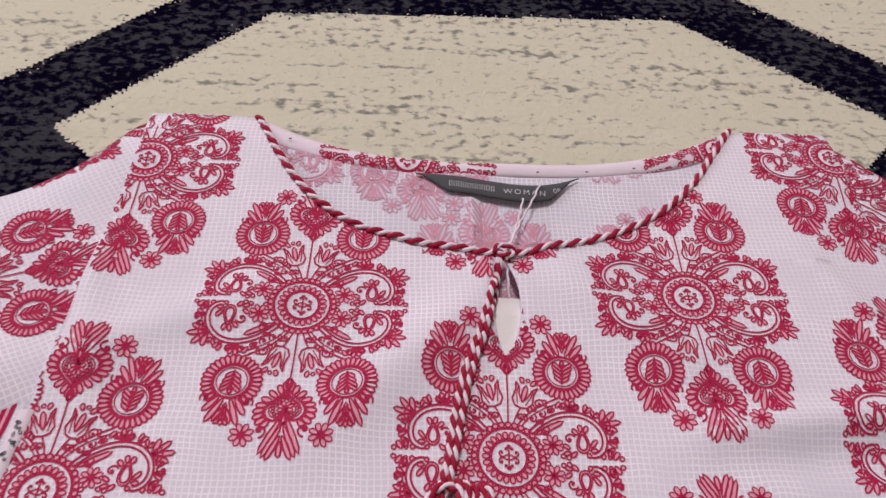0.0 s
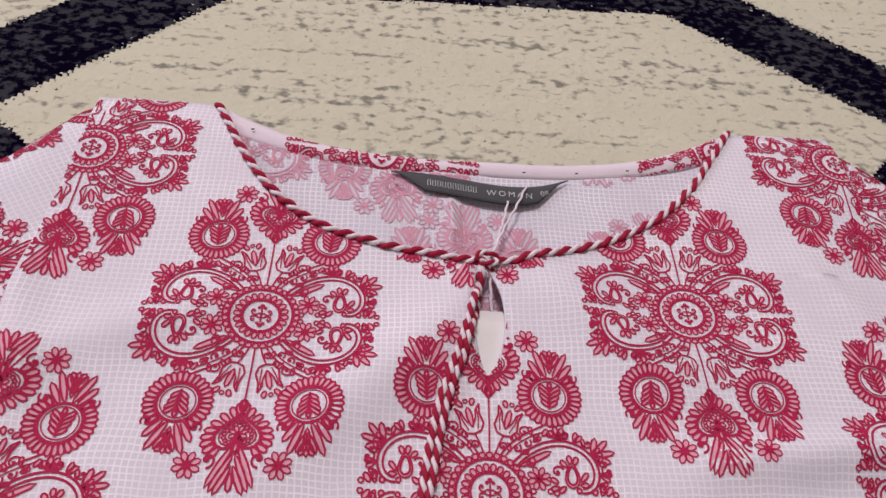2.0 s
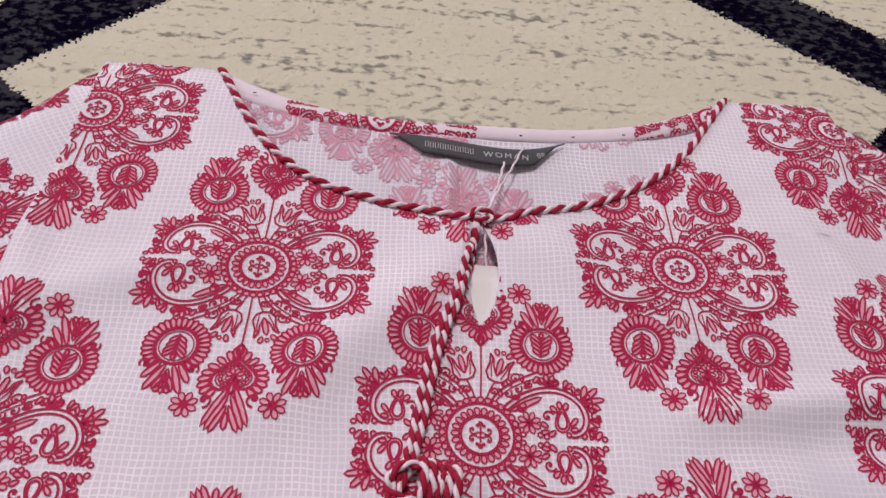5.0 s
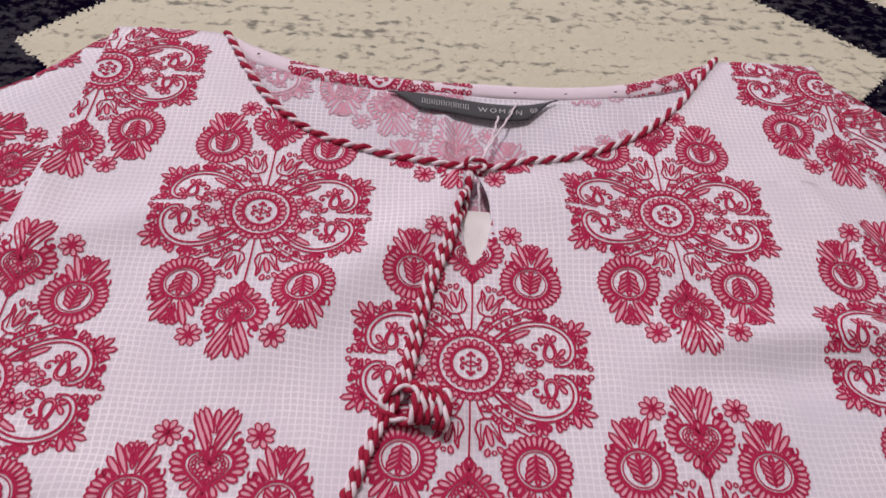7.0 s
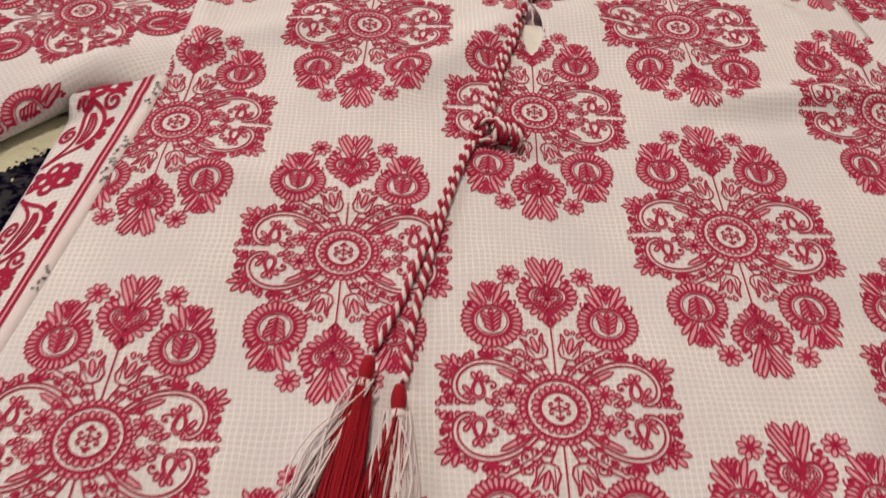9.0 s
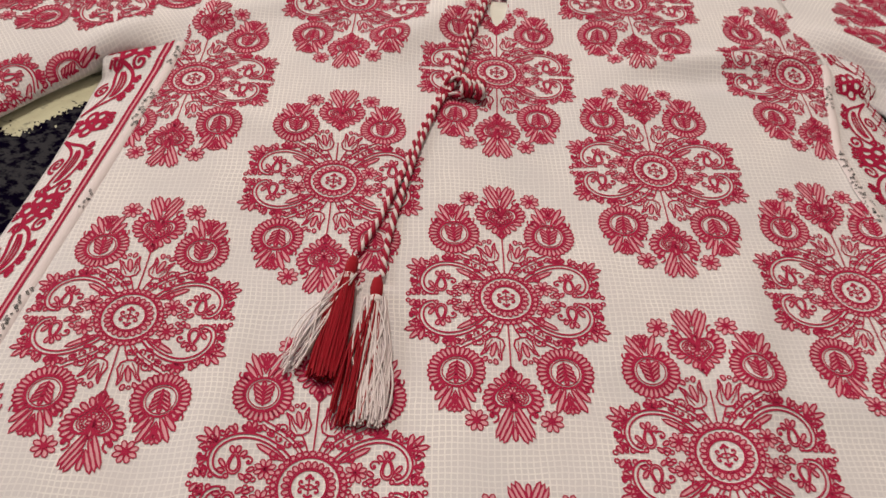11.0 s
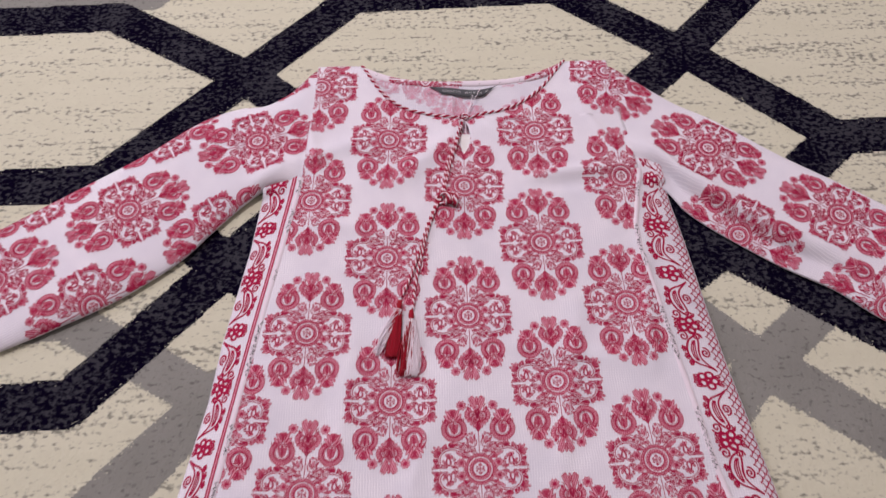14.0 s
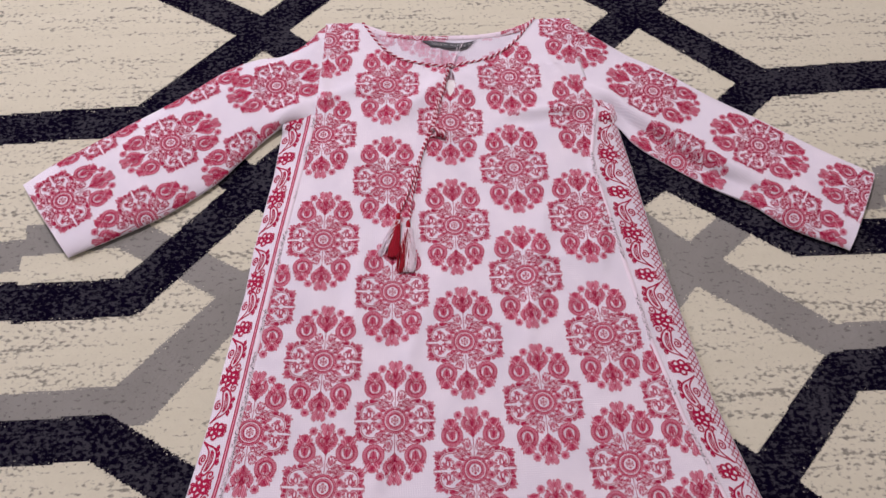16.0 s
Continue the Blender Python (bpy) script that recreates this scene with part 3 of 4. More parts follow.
def quarter(ink):
    # scrolls in the middle of the ring
    ink.curl(2.3, 1.5, 1.5, -2.4, 0.55, 0.62)
    ink.stroke([(0, 0.7), (0.8, 0.8), (1.2, 0.6)], 0.55)
    # small flower by the tip
    ink.flower(13.0, 51.6, 4.2, 8)
    # round medallion with its leaf and loops
    mx, my, tilt = 19.6, 32.2, math.pi / 2 - 0.06
    ct, st = math.cos(tilt), math.sin(tilt)
    ink.ring(mx, my, 6.3, 1.0, 28)
    ink.ring(mx, my, 5.2, 0.45, 24)
    for k in range(25):
        a = tilt + math.pi + (k - 12) * 0.2
        ink.petal(mx + 6.5 * math.cos(a), my + 6.5 * math.sin(a), a, 3.9, 1.9, 0.74)
    # leaf fan that closes the medallion to a point
    for sgn in (-1, 1):
        for b, d, l in ((0.16, 0.42, 10.6), (0.42, 0.62, 7.6), (0.66, 0.86, 4.6)):
            a = tilt + sgn * b
            ink.petal(mx + 6.4 * math.cos(a), my + 6.4 * math.sin(a), tilt + sgn * d, l, 2.0, 0.68)
        for q, l in ((9.6, 6.4), (12.0, 4.6)):
            ink.petal(mx + q * ct, my + q * st, tilt + sgn * 0.46, l, 1.9, 0.68)
        a = tilt + sgn * 0.80
        ink.curl(mx + 10.0 * math.cos(a), my + 10.0 * math.sin(a), 1.9, a, sgn * 0.7, 0.68)
        for q in (-3.6, -2.1, -0.6, 0.9):
            ink.petal(mx + q * ct, my + q * st, tilt + sgn * 0.85, 4.9 - 0.42 * abs(q), 1.5, 0.72)
    ink.petal(mx + 8.0 * ct, my + 8.0 * st, tilt, 8.6, 2.0, 0.68)
    ink.petal(mx + 1.6 * ct, my + 1.6 * st, tilt, 3.2, 1.4, 0.8)
    ink.stroke([(mx - 4.4 * ct, my - 4.4 * st), (mx + 3.4 * ct, my + 3.4 * st)], 0.9)
    # tulip on its stem
    tx, ty, ta = 4.4, 17.8, math.pi / 2 - 0.28

    def tl(u, w):
        u, w = 1.14 * u, 1.2 * w
        return (tx + u * math.cos(ta) + w * math.sin(ta), ty + u * math.sin(ta) - w * math.cos(ta))
    ink.stroke([(1.8, 12), (2.9, 15.0), (4.4, 17.8)], 0.6)
    for sgn in (-1, 1):
        ink.stroke([tl(0, 0), tl(0.5, sgn * 1.9), tl(2.4, sgn * 3.0), tl(5.4, sgn * 2.7), tl(8.2, sgn * 3.3)], 0.72)
        ink.stroke([tl(8.2, sgn * 3.3), tl(6.6, sgn * 1.9), tl(4.4, sgn * 1.4), tl(2.0, 0)], 0.62)
        ink.stroke([tl(1.2, sgn * 1.2), tl(4.2, sgn * 2.1), tl(6.8, sgn * 2.3)], 0.45)
        ink.petal(*tl(8.2, sgn * 1.2), ta - sgn * 0.5, 2.4, 1.6, 0.6)
    ink.petal(*tl(2.0, 0), ta, 6.6, 1.8, 0.62)
    ink.ring(*tl(9.6, 0), 0.7, 0.55, 6)
    # volute: a double line that leaves the ring and rolls in round the drop
    arm = bezier((6.8, 9.2), (11.4, 14.6), (17.4, 18.0), (23.6, 17.4), 10) + bezier((23.6, 17.4), (30.4, 16.6), (34.4, 10.6), (33.0, 5.6), 9)[1:] + bezier((33.0, 5.6), (32.2, 2.6), (30.0, 1.3), (27.6, 1.5), 5)[1:]
    inn = bezier((8.0, 8.3), (12.2, 13.2), (17.8, 16.3), (23.3, 15.8), 10) + bezier((23.3, 15.8), (29.2, 15.2), (32.6, 10.4), (31.5, 6.0), 9)[1:] + bezier((31.5, 6.0), (30.9, 3.9), (29.4, 2.9), (27.8, 2.9), 5)[1:]
    ink.stroke(arm, 0.82), ink.stroke(inn, 0.75)
    ink.petal(9.0, 8.4, 0.50, 11.4, 1.9, 0.66)
    # branch from the ring to the medallion
    ink.stroke(bezier((3.4, 11.6), (6.4, 16.4), (11, 19.2), (17.2, 22.2), 10), 0.68)
    ink.stroke(bezier((4.6, 11.2), (7.4, 15.4), (11.8, 18.0), (16.6, 20.0), 8), 0.5)
    for x, y, r, s in ((4.2, 14.4, 1.3, 1), (8.4, 14.2, 1.5, -1), (10.9, 19.6, 1.9, 1), (11.6, 16.0, 1.5, -1), (14.8, 17.9, 1.4, 1), (12.2, 10.0, 2.0, -1), (18.6, 19.4, 1.5, -1), (7.2, 17.4, 1.3, -1)):
        ink.curl(x, y, r, 0.9, 0.7 * s, 0.66)
    for x, y, a, l in ((6.4, 13.0, 1.9, 2.8), (9.6, 17.0, 2.2, 2.6), (13.0, 18.8, 1.7, 2.6), (13.6, 16.8, 0.5, 2.8), (16.6, 18.6, 1.0, 2.8), (9.6, 12.8, 0.3, 2.6)):
        ink.petal(x, y, a, l, 1.4, 0.6)
    # leafy outer rim of the volute
    rim, _ = along(arm, 15)
    for k in range(6, 13):
        p, q = rim[k], rim[k + 1]
        a = math.atan2(q.y - p.y, q.x - p.x) + math.pi / 2
        c, s = math.cos(a), math.sin(a)
        if k % 2 == 0:
            ink.curl(p.x + 2.3 * c, p.y + 2.3 * s, 1.9, a + 2.2, 0.62, 0.66)
            ink.petal(p.x + 0.6 * c, p.y + 0.6 * s, a + 0.9, 2.6, 1.3, 0.6)
        else:
            for d in (-0.45, 0.2):
                ink.petal(p.x + 0.4 * c, p.y + 0.4 * s, a + d, 3.4, 1.5, 0.62)
    for d in (-0.85, -0.3, 0.3, 0.85):
        ink.petal(31.6, 13.2, 0.50 + d, 7.8 - 2.2 * abs(d), 1.9, 0.66)
        ink.petal(21.2, 17.8, 1.45 + d, 4.6 - 1.0 * abs(d), 1.7, 0.66)
    ink.curl(36.0, 8.6, 2.1, 2.0, 0.7, 0.68)
    for x, a, l in ((33.4, 1.25, 3.4), (35.0, 1.0, 3.2), (31.6, 1.7, 1.8)):
        ink.petal(x, 1.1, a, l, 1.7, 0.64)
    # drop flower within the volute
    cx, cy = 25.0, 6.7
    drop = [(cx + 1.9 * math.sin(t) * (0.72 + 0.28 * math.cos(t)), cy + 2.8 * -math.cos(t)) for t in (2 * math.pi * k / 14 for k in range(14))]
    ink.stroke(drop, 0.72, True)
    wide = [(cx + 1.5 * (x - cx), cy + 1.36 * (y - cy)) for x, y in drop]
    for k in range(14):
        ink.fill([drop[k], wide[k], wide[(k + 1) % 14], drop[(k + 1) % 14]])
    ink.stroke(wide, 0.58, True)
    for a in (1.2, 1.75, 2.35):
        ink.petal(cx + 2.2 * math.cos(a), cy + 3.6 * math.sin(a), a, 2.6, 1.6, 0.64)
    for x, y, a, l in ((27.6, 5.0, 0.9, 3.4), (27.4, 3.8, 0.1, 2.4), (22.8, 3.2, 3.9, 2.6), (26.4, 2.9, 5.2, 1.6), (20.6, 4.2, 2.6, 2.6), (20.8, 3.0, 3.5, 2.6)):
        ink.petal(x, y, a, l, 1.5, 0.64)
    ink.curl(20.6, 7.6, 2.0, 0.4, 0.7, 0.7)
    ink.flower(14.8, 5.2, 3.7, 8)
    for x, y in ((18.1, 1.6), (37.6, 1.5), (12.9, 1.3), (20.0, 1.2)):
        ink.ring(x, y, 0.8, 0.62, 7)


def whole_motif():
    vs, fs, ms = [], [], []
    for items, signs in ((centre_part, ((1, 1),)), (top_part, ((1, 1), (1, -1))), (quarter, ((1, 1), (-1, 1), (1, -1), (-1, -1)))):
        for fx, fy in signs:
            v, f, m = turned(items, fx, fy)
            base = len(vs)
            vs += v
            fs += [tuple(i + base for i in (q if fx * fy > 0 else q[::-1])) for q in f]
            ms += m
    return np.array(vs) * 0.001, fs, ms


MOTIF = whole_motif()


def lay(tree, name, drawing, place, mats, parent, label="", keep=None, lift=0.00030):
    """Lay a flat drawing on a cloth: place turns its points into x, y."""
    vs, fs, ms = drawing
    pts = place(vs)
    down = Vector((0, 0, -1))
    out, ok = [], []
    for x, y in pts:
        hit = tree.ray_cast(Vector((x, y, 0.2)), down)[0] if keep is None or keep(x, y) else None
        ok.append(hit is not None)
        out.append(hit if hit is not None else Vector((x, y, 0)))
    faces, index = [], []
    for q, m in zip(fs, ms):
        if all(ok[i] for i in q):
            faces.append(q)
            index.append(m)
    if len(faces) < 2:
        return None
    used = sorted({i for q in faces for i in q})
    remap = {i: k for k, i in enumerate(used)}
    pale = {i for q, m in zip(faces, index) if m == 1 for i in q}
    verts = [(out[i].x, out[i].y, out[i].z + (lift * 0.45 if i in pale else lift)) for i in used]
    return mesh_object(name, verts, [tuple(remap[i] for i in q) for q in faces], mats, parent, label, index, smooth=False)


def placing(cx, cy, deg=0.0, sx=1.0, sy=1.0):
    c, s = math.cos(radians(deg)), math.sin(radians(deg))
    return lambda p: np.stack([cx + sx * p[:, 0] * c - sy * p[:, 1] * s, cy + sx * p[:, 0] * s + sy * p[:, 1] * c], 1)


RED = [INK, INK_PALE]
FRONT_COLUMNS = [
    [(-0.145, -0.011), (-0.142, -0.148), (-0.139, -0.284), (-0.137, -0.405)],
    [(-0.071, 0.059), (-0.073, -0.076), (-0.070, -0.211), (-0.070, -0.346)],
    [(0.001, 0.1310), (0.001, 0.001), (-0.002, -0.136), (0.001, -0.269), (0.003, -0.395)],
    [(0.075, 0.066), (0.069, -0.064), (0.069, -0.199), (0.073, -0.334)],
    [(0.154, 0.008), (0.139, -0.128), (0.141, -0.267), (0.147, -0.396)],
    [(-0.218, -0.080), (-0.207, -0.222), (-0.206, -0.351)],
    [(0.222, -0.060), (0.216, -0.196), (0.208, -0.332), (0.213, -0.464)],
]
for column in FRONT_COLUMNS:
    low = column[-1]
    for cx, cy in column + [(low[0] * 1.05, low[1] - 0.132), (low[0] * 1.1, low[1] - 0.264)]:
        lay(front_tree, "printed_motif", MOTIF, placing(cx, cy, 4.0 * cx / 0.14 * min(1.0, max(0.0, -cy) / 0.3) + (-2.4 if cx < 0.01 and cy > -0.02 else 0.0)), RED, front_panel)
for cx, cy, deg in ((-0.142, 0.131, -1), (0.157, 0.144, -6)):
    lay(front_tree, "printed_motif", MOTIF, placing(cx, cy, deg), RED, front_panel)
for (ob, tree), spots in zip(sleeves, (
        ((-0.202, 0.062, -72), (-0.317, -0.016, -61), (-0.425, -0.088, -57), (-0.411, 0.004, -57), (-0.300, 0.079, -62), (-0.225, -0.037, -60), (-0.334, -0.113, -60), (-0.187, 0.156, -60)),
        ((0.245, 0.039, 56), (0.355, -0.042, 54), (0.463, -0.116, 54), (0.258, -0.056, 55), (0.372, -0.138, 54), (0.150, 0.127, 48)))):
    for cx, cy, deg in spots:
        lay(tree, "printed_motif", MOTIF, placing(cx, cy, deg), RED, ob, lift=0.00042)
for cx, cy, deg in ((-0.099, 0.141, 3), (-0.030, 0.165, 4), (0.000, 0.056, 2), (0.056, 0.188, -3), (0.070, 0.056, -2)):
    lay(back_tree, "reverse_motif", MOTIF, placing(cx, cy, deg, -1.0), [INK_BACK, COTTON_IN], back_panel, keep=lambda x, y: y < back_edge(x) - 0.006)
for cx, cy, deg in ((-0.033, 0.1375, -7), (0.1075, 0.150, 22)):
    lay(facing_tree, "printed_motif", MOTIF, placing(cx, cy, deg), RED, facing)


# ---- border print of the side panels ----
def border_unit(ink, y0, wide, flip):
    """One repeat, 51.5 mm long: a flower, then a striped paisley with two scrolls; flip turns the paisley end for end."""
    def at(x, y):
        return (x * wide, y0 + (51.5 - y if flip else y))

    def line(a, b, c, d, w, n=12):
        ink.stroke([at(*p) for p in bezier(a, b, c, d, n)], w)

    def scroll(cx, cy, r, a0, turns, w=1.35):
        ink.stroke([at(cx + r * (0.10 + 0.90 * t) * math.cos(a0 + turns * t), cy + r * (0.10 + 0.90 * t) * math.sin(a0 + turns * t)) for t in (k / 27 for k in range(28))], w)
    # body: two edges and the stripes between them
    line((9.5, 9.5), (22, 12), (28, 30), (16, 36), 1.5)
    line((16, 36), (12, 38), (8, 38), (0.5, 43), 1.4)
    line((9.5, 9.5), (7, 17), (13, 22), (12, 30), 1.4)
    line((12, 30), (11, 35), (6, 38), (0.5, 43), 1.3)
    for q in (0.25, 0.5, 0.75):
        line((11 + 4 * q, 14 + q), (12 + 9 * q, 20), (13 + 10 * q, 29), (13.4 + 2.6 * q, 33.5), 0.95)
    # round end with its eyelet, and the scroll that rises from it
    p = at(9.0, 10.6)
    ink.ring(p[0], p[1], 2.3, 1.3, 10)
    line((8.2, 8.6), (5.5, 7.0), (4.5, 9.0), (4.0, 12.0), 1.3, 6)
    line((10, 9.0), (12, 4.5), (19, 3.5), (24.3, 6.0), 1.4)
    scroll(21.6, 10.4, 5.0, 2.6, 9.6)
    # outer scroll
    scroll(6.0, 26.2, 4.9, 0.8, 10.4)
    # small leaves along the inner edge
    for x, y in ((23.0, 22.0), (22.2, 29.0), (20.0, 35.0)):
        for d in (-0.75, 0.0, 0.75):
            p = at(x, y)
            ink.petal(p[0], p[1], (-d if flip else d), 3.6, 1.5, 1.0, False)
    # flower
    for k in range(5):
        a = 2 * math.pi * k / 5 + 0.5
        p = (13.0 * wide + 5.6 * wide ** 0.5 * math.cos(a), y0 + 5.2 * math.sin(a))
        ink.ring(p[0], p[1], 2.8, 1.9, 12)
    ink.ring(13.0 * wide, y0, 1.6, 1.7, 8)
    for x, y, a in ((20.0, -4.5, 0.5), (21.5, 0.5, -0.2), (20.0, 5.0, -0.6), (5.5, -3.5, 2.8), (4.5, 3.5, 3.4)):
        for d in (-0.45, 0.45):
            ink.petal(x * wide, y0 + y, a + d, 4.4, 1.9, 1.1, False)


def border(sign):
    ink = Ink()
    ink.gain = 1.22 if sign < 0 else 1.05
    first = 64.0 if sign < 0 else 72.0
    for k in range(-2, 13):
        border_unit(ink, first + 51.5 * k, 0.90 if sign < 0 else 0.80, (k % 2 == 0) if sign < 0 else (k % 2 != 0))
    if sign > 0:
        ink.v = [(x + 9.4, y) for x, y in ink.v]
    else:
        for x, w in ((28.3, 1.25), (31.0, 1.25)):
            ink.stroke([(x, y) for y in range(0, 746, 4)], w)
        for k in range(186):
            ink.fill([(28.3, 4 * k), (31.0, 4 * k), (31.0, 4 * k + 4), (28.3, 4 * k + 4)])
    if sign > 0:
        for k in range(105):
            for c in range(3):
                x0, y0 = 0.4 + 3.0 * c, 7.0 * k + (3.5 if c % 2 else 0)
                ink.stroke([(x0 + 3.4 - 3.4 * math.cos(t), y0 + 3.5 * math.sin(t)) for t in (-1.45 + 0.58 * j for j in range(6))], 0.8)
    return np.array(ink.v), ink.f, ink.m


for ob, tree, outer, seam, sign in side_trees:
    def onto(p, outer=outer, seam=seam):
        res = []
        for w, u in p:
            y = 0.026 - u * 0.001
            a, b = outer(y), seam(y)
            res.append((a + (b - a) * (w + 0.8) / 37.0, y))
        return res
    lay(tree, "border_print", border(sign), onto, [INK_BORDER, INK_PALE], ob, "crimson scroll and flower border print", lift=0.00028)
    # overlocked seam allowance standing on the seam
    rows, marks = [], Ink()
    for k in range(160):
        y = HEM + (0.016 - HEM) * k / 159
        b = seam(y)
        z = cloth_z(b, y) + 0.0006
        wob = 0.0008 * noise.noise((y * 30, sign, 0))
        rows.append([(b + sign * 0.0022 + wob, y, z - 0.0008), (b + sign * 0.0012 + wob, y, z + 0.0002), (b - sign * 0.0018 + wob, y, z + 0.0004), (b - sign * 0.0028 + wob, y, z - 0.0005)])
    v, f = lattice(rows)
    strip_ob = mesh_object("seam_allowance", v, f if sign < 0 else [q[::-1] for q in f], COTTON_PLAIN, tunic, "white overlocked seam allowance", uvs=[(p[0], p[1]) for p in v])
    strip_tree = BVHTree.FromPolygons(v, f)
    rnd = random.Random(5 + sign)
    for k in range(330):
        y = 0.012 - 0.0021 * k
        if noise.noise((y * 22, sign * 3.0, 1)) < -0.02:
            continue
        x = seam(y) - sign * 0.0006
        for q in range(2):
            marks.petal(1000 * (x + rnd.uniform(-0.0016, 0.0016)), 1000 * y + rnd.uniform(-1, 1), rnd.uniform(0, 6.28), rnd.uniform(0.9, 1.8), 0.8, 0.32, False)
    lay(strip_tree, "overlock_stitching", (np.array(marks.v) * 0.001, marks.f, marks.m), lambda p: p, [INK_GREY, INK_GREY], strip_ob, "dark grey overlock stitching")["kind"] = "stuff"


# ---- cords ----
def tube(points, radius, sides=6, cap=True):
    n = len(points)
    rows = []
    for i, p in enumerate(points):
        d = (points[min(i + 1, n - 1)] - points[max(i - 1, 0)]).normalized()
        s = d.cross(Vector((0, 0, 1)))
        s = s.normalized() if s.length > 0.05 else Vector((1, 0, 0))
        u = s.cross(d).normalized()
        r = radius(i / max(1, n - 1)) if callable(radius) else radius
        rows.append([p + r * (math.cos(2 * math.pi * k / sides) * s + math.sin(2 * math.pi * k / sides) * u) for k in range(sides)])
    v, f = lattice(rows, closed=True)
    f = [q[::-1] for q in f]
    if cap:
        f += [tuple(range(sides)), tuple(range((n - 1) * sides, n * sides))[::-1]]
    return v, f


def twisted_cord(name, points, parent, radius=0.00115, pitch=0.0078, label="", phase=0.0):
    path, length = along(points, 2)
    n = max(8, int(length / 0.0007))
    path, length = along(points, n)
    holder = new(name)
    holder.parent = parent
    if label:
        tagged(holder, label)
    for k, (mat, lab) in enumerate(((YARN_RED, "red yarn strand"), (YARN_WHITE, "white yarn strand"))):
        strand = []
        for i, p in enumerate(path):
            d = (path[min(i + 1, n - 1)] - path[max(i - 1, 0)]).normalized()
            s = d.cross(Vector((0, 0, 1)))
            s = s.normalized() if s.length > 0.05 else Vector((1, 0, 0))
            u = s.cross(d).normalized()
            a = 2 * math.pi * length * i / (n - 1) / pitch + k * math.pi + phase + 1.1 * noise.noise((i * 0.05, phase, 3.0))
            strand.append(p + 0.0003 * noise.noise_vector((i * 0.08, 2.0, phase)) + radius * (0.84 + 0.25 * noise.noise((i * 0.06, k, 1.0))) * (math.cos(a) * s + math.sin(a) * u))
        v, f = tube(strand, radius * (1.14 if k == 0 else 0.92), 7)
        mesh_object("strand", v, f, mat, holder, lab)
    return holder


def ground_z(x, y):
    hit = front_tree.ray_cast(Vector((x, y, 0.2)), Vector((0, 0, -1)))[0]
    return hit.z if hit is not None else 0.010


neck_pts = []
for k in range(31):
    y = NECK_LOW + 0.0760 * (1 - k / 30) ** 2.6
    x = inner_left(y) if y > NECK_LOW + 1e-5 else MID - 0.004
    neck_pts.append((x, y, cloth_z(x, y) + 0.0008))
for k in range(1, 31):
    y = NECK_LOW + 0.0770 * (k / 30) ** 2.6
    x = inner_right(y)
    neck_pts.append((x, y, cloth_z(x, y) + 0.0008))
twisted_cord("neck_cord", neck_pts, tunic, 0.00092, 0.0086, "red and white twisted cord along the neckline")

CORD = [(0.0035, 0.0840), (0.000, 0.070), (-0.006, 0.049), (-0.012, 0.033), (-0.016, 0.017), (-0.019, 0.0), (-0.022, -0.011), (-0.029, -0.026), (-0.037, -0.050), (-0.046, -0.080), (-0.054, -0.103), (-0.060, -0.117)]
CORD2 = [(0.0050, 0.0835), (0.002, 0.068), (-0.003, 0.049), (-0.0085, 0.033), (-0.0125, 0.017), (-0.0155, 0.001), (-0.0185, -0.010), (-0.0265, -0.027), (-0.034, -0.050), (-0.0425, -0.080), (-0.0475, -0.105), (-0.0500, -0.129)]
for pts, ph, lab in ((CORD, 0.0, "red and white twisted tie cord"), ([(x - 0.0012, y) for x, y in CORD2[:-3]] + CORD2[-3:], 1.3, "red and white twisted tie cord")):
    path, _ = along(pts, 24)
    twisted_cord("tie_cord", [(p.x, p.y, ground_z(p.x, p.y) + 0.0022) for p in path], tunic, 0.00080, 0.0064, lab, ph)

# the bow-like knot
kx, ky = -0.0125, -0.0135
kz = ground_z(kx, ky)
loop = []
for k in range(70):
    t = k / 69
    a = 2 * math.pi * 4.6 * t
    r = 1.0 + 0.14 * math.sin(7.0 * t + 1.0)
    loop.append((kx - 0.0050 + 0.0105 * t + 0.0012 * math.sin(a + 0.6), ky - 0.001 + 0.0050 * r * math.cos(a) - 0.002 * t, kz + 0.0038 + 0.0032 * r * math.sin(a)))
twisted_cord("knot", loop, tunic, 0.00082, 0.0080, "red and white cord knot")
eye = [(kx - 0.003, ky + 0.002, kz + 0.005), (kx - 0.009, ky + 0.003, kz + 0.0045), (kx - 0.0135, ky - 0.002, kz + 0.0035), (kx - 0.010, ky - 0.006, kz + 0.0025), (kx - 0.003, ky - 0.006, kz + 0.003), (kx + 0.003, ky - 0.001, kz + 0.0075)]
twisted_cord("knot_loop", eye, tunic, 0.00080, 0.0080, "loop of twisted cord at the knot", 0.8)
kn = [(0.0005, 0.0845, 0.0150), (0.003, 0.0865, 0.0165), (0.0065, 0.0862, 0.0165), (0.0085, 0.0838, 0.0155), (0.0055, 0.0818, 0.0165), (0.0020, 0.0824, 0.0165)]
twisted_cord("neck_knot", kn, tunic, 0.0007, 0.0065, "small knot of cord closing the neckline")


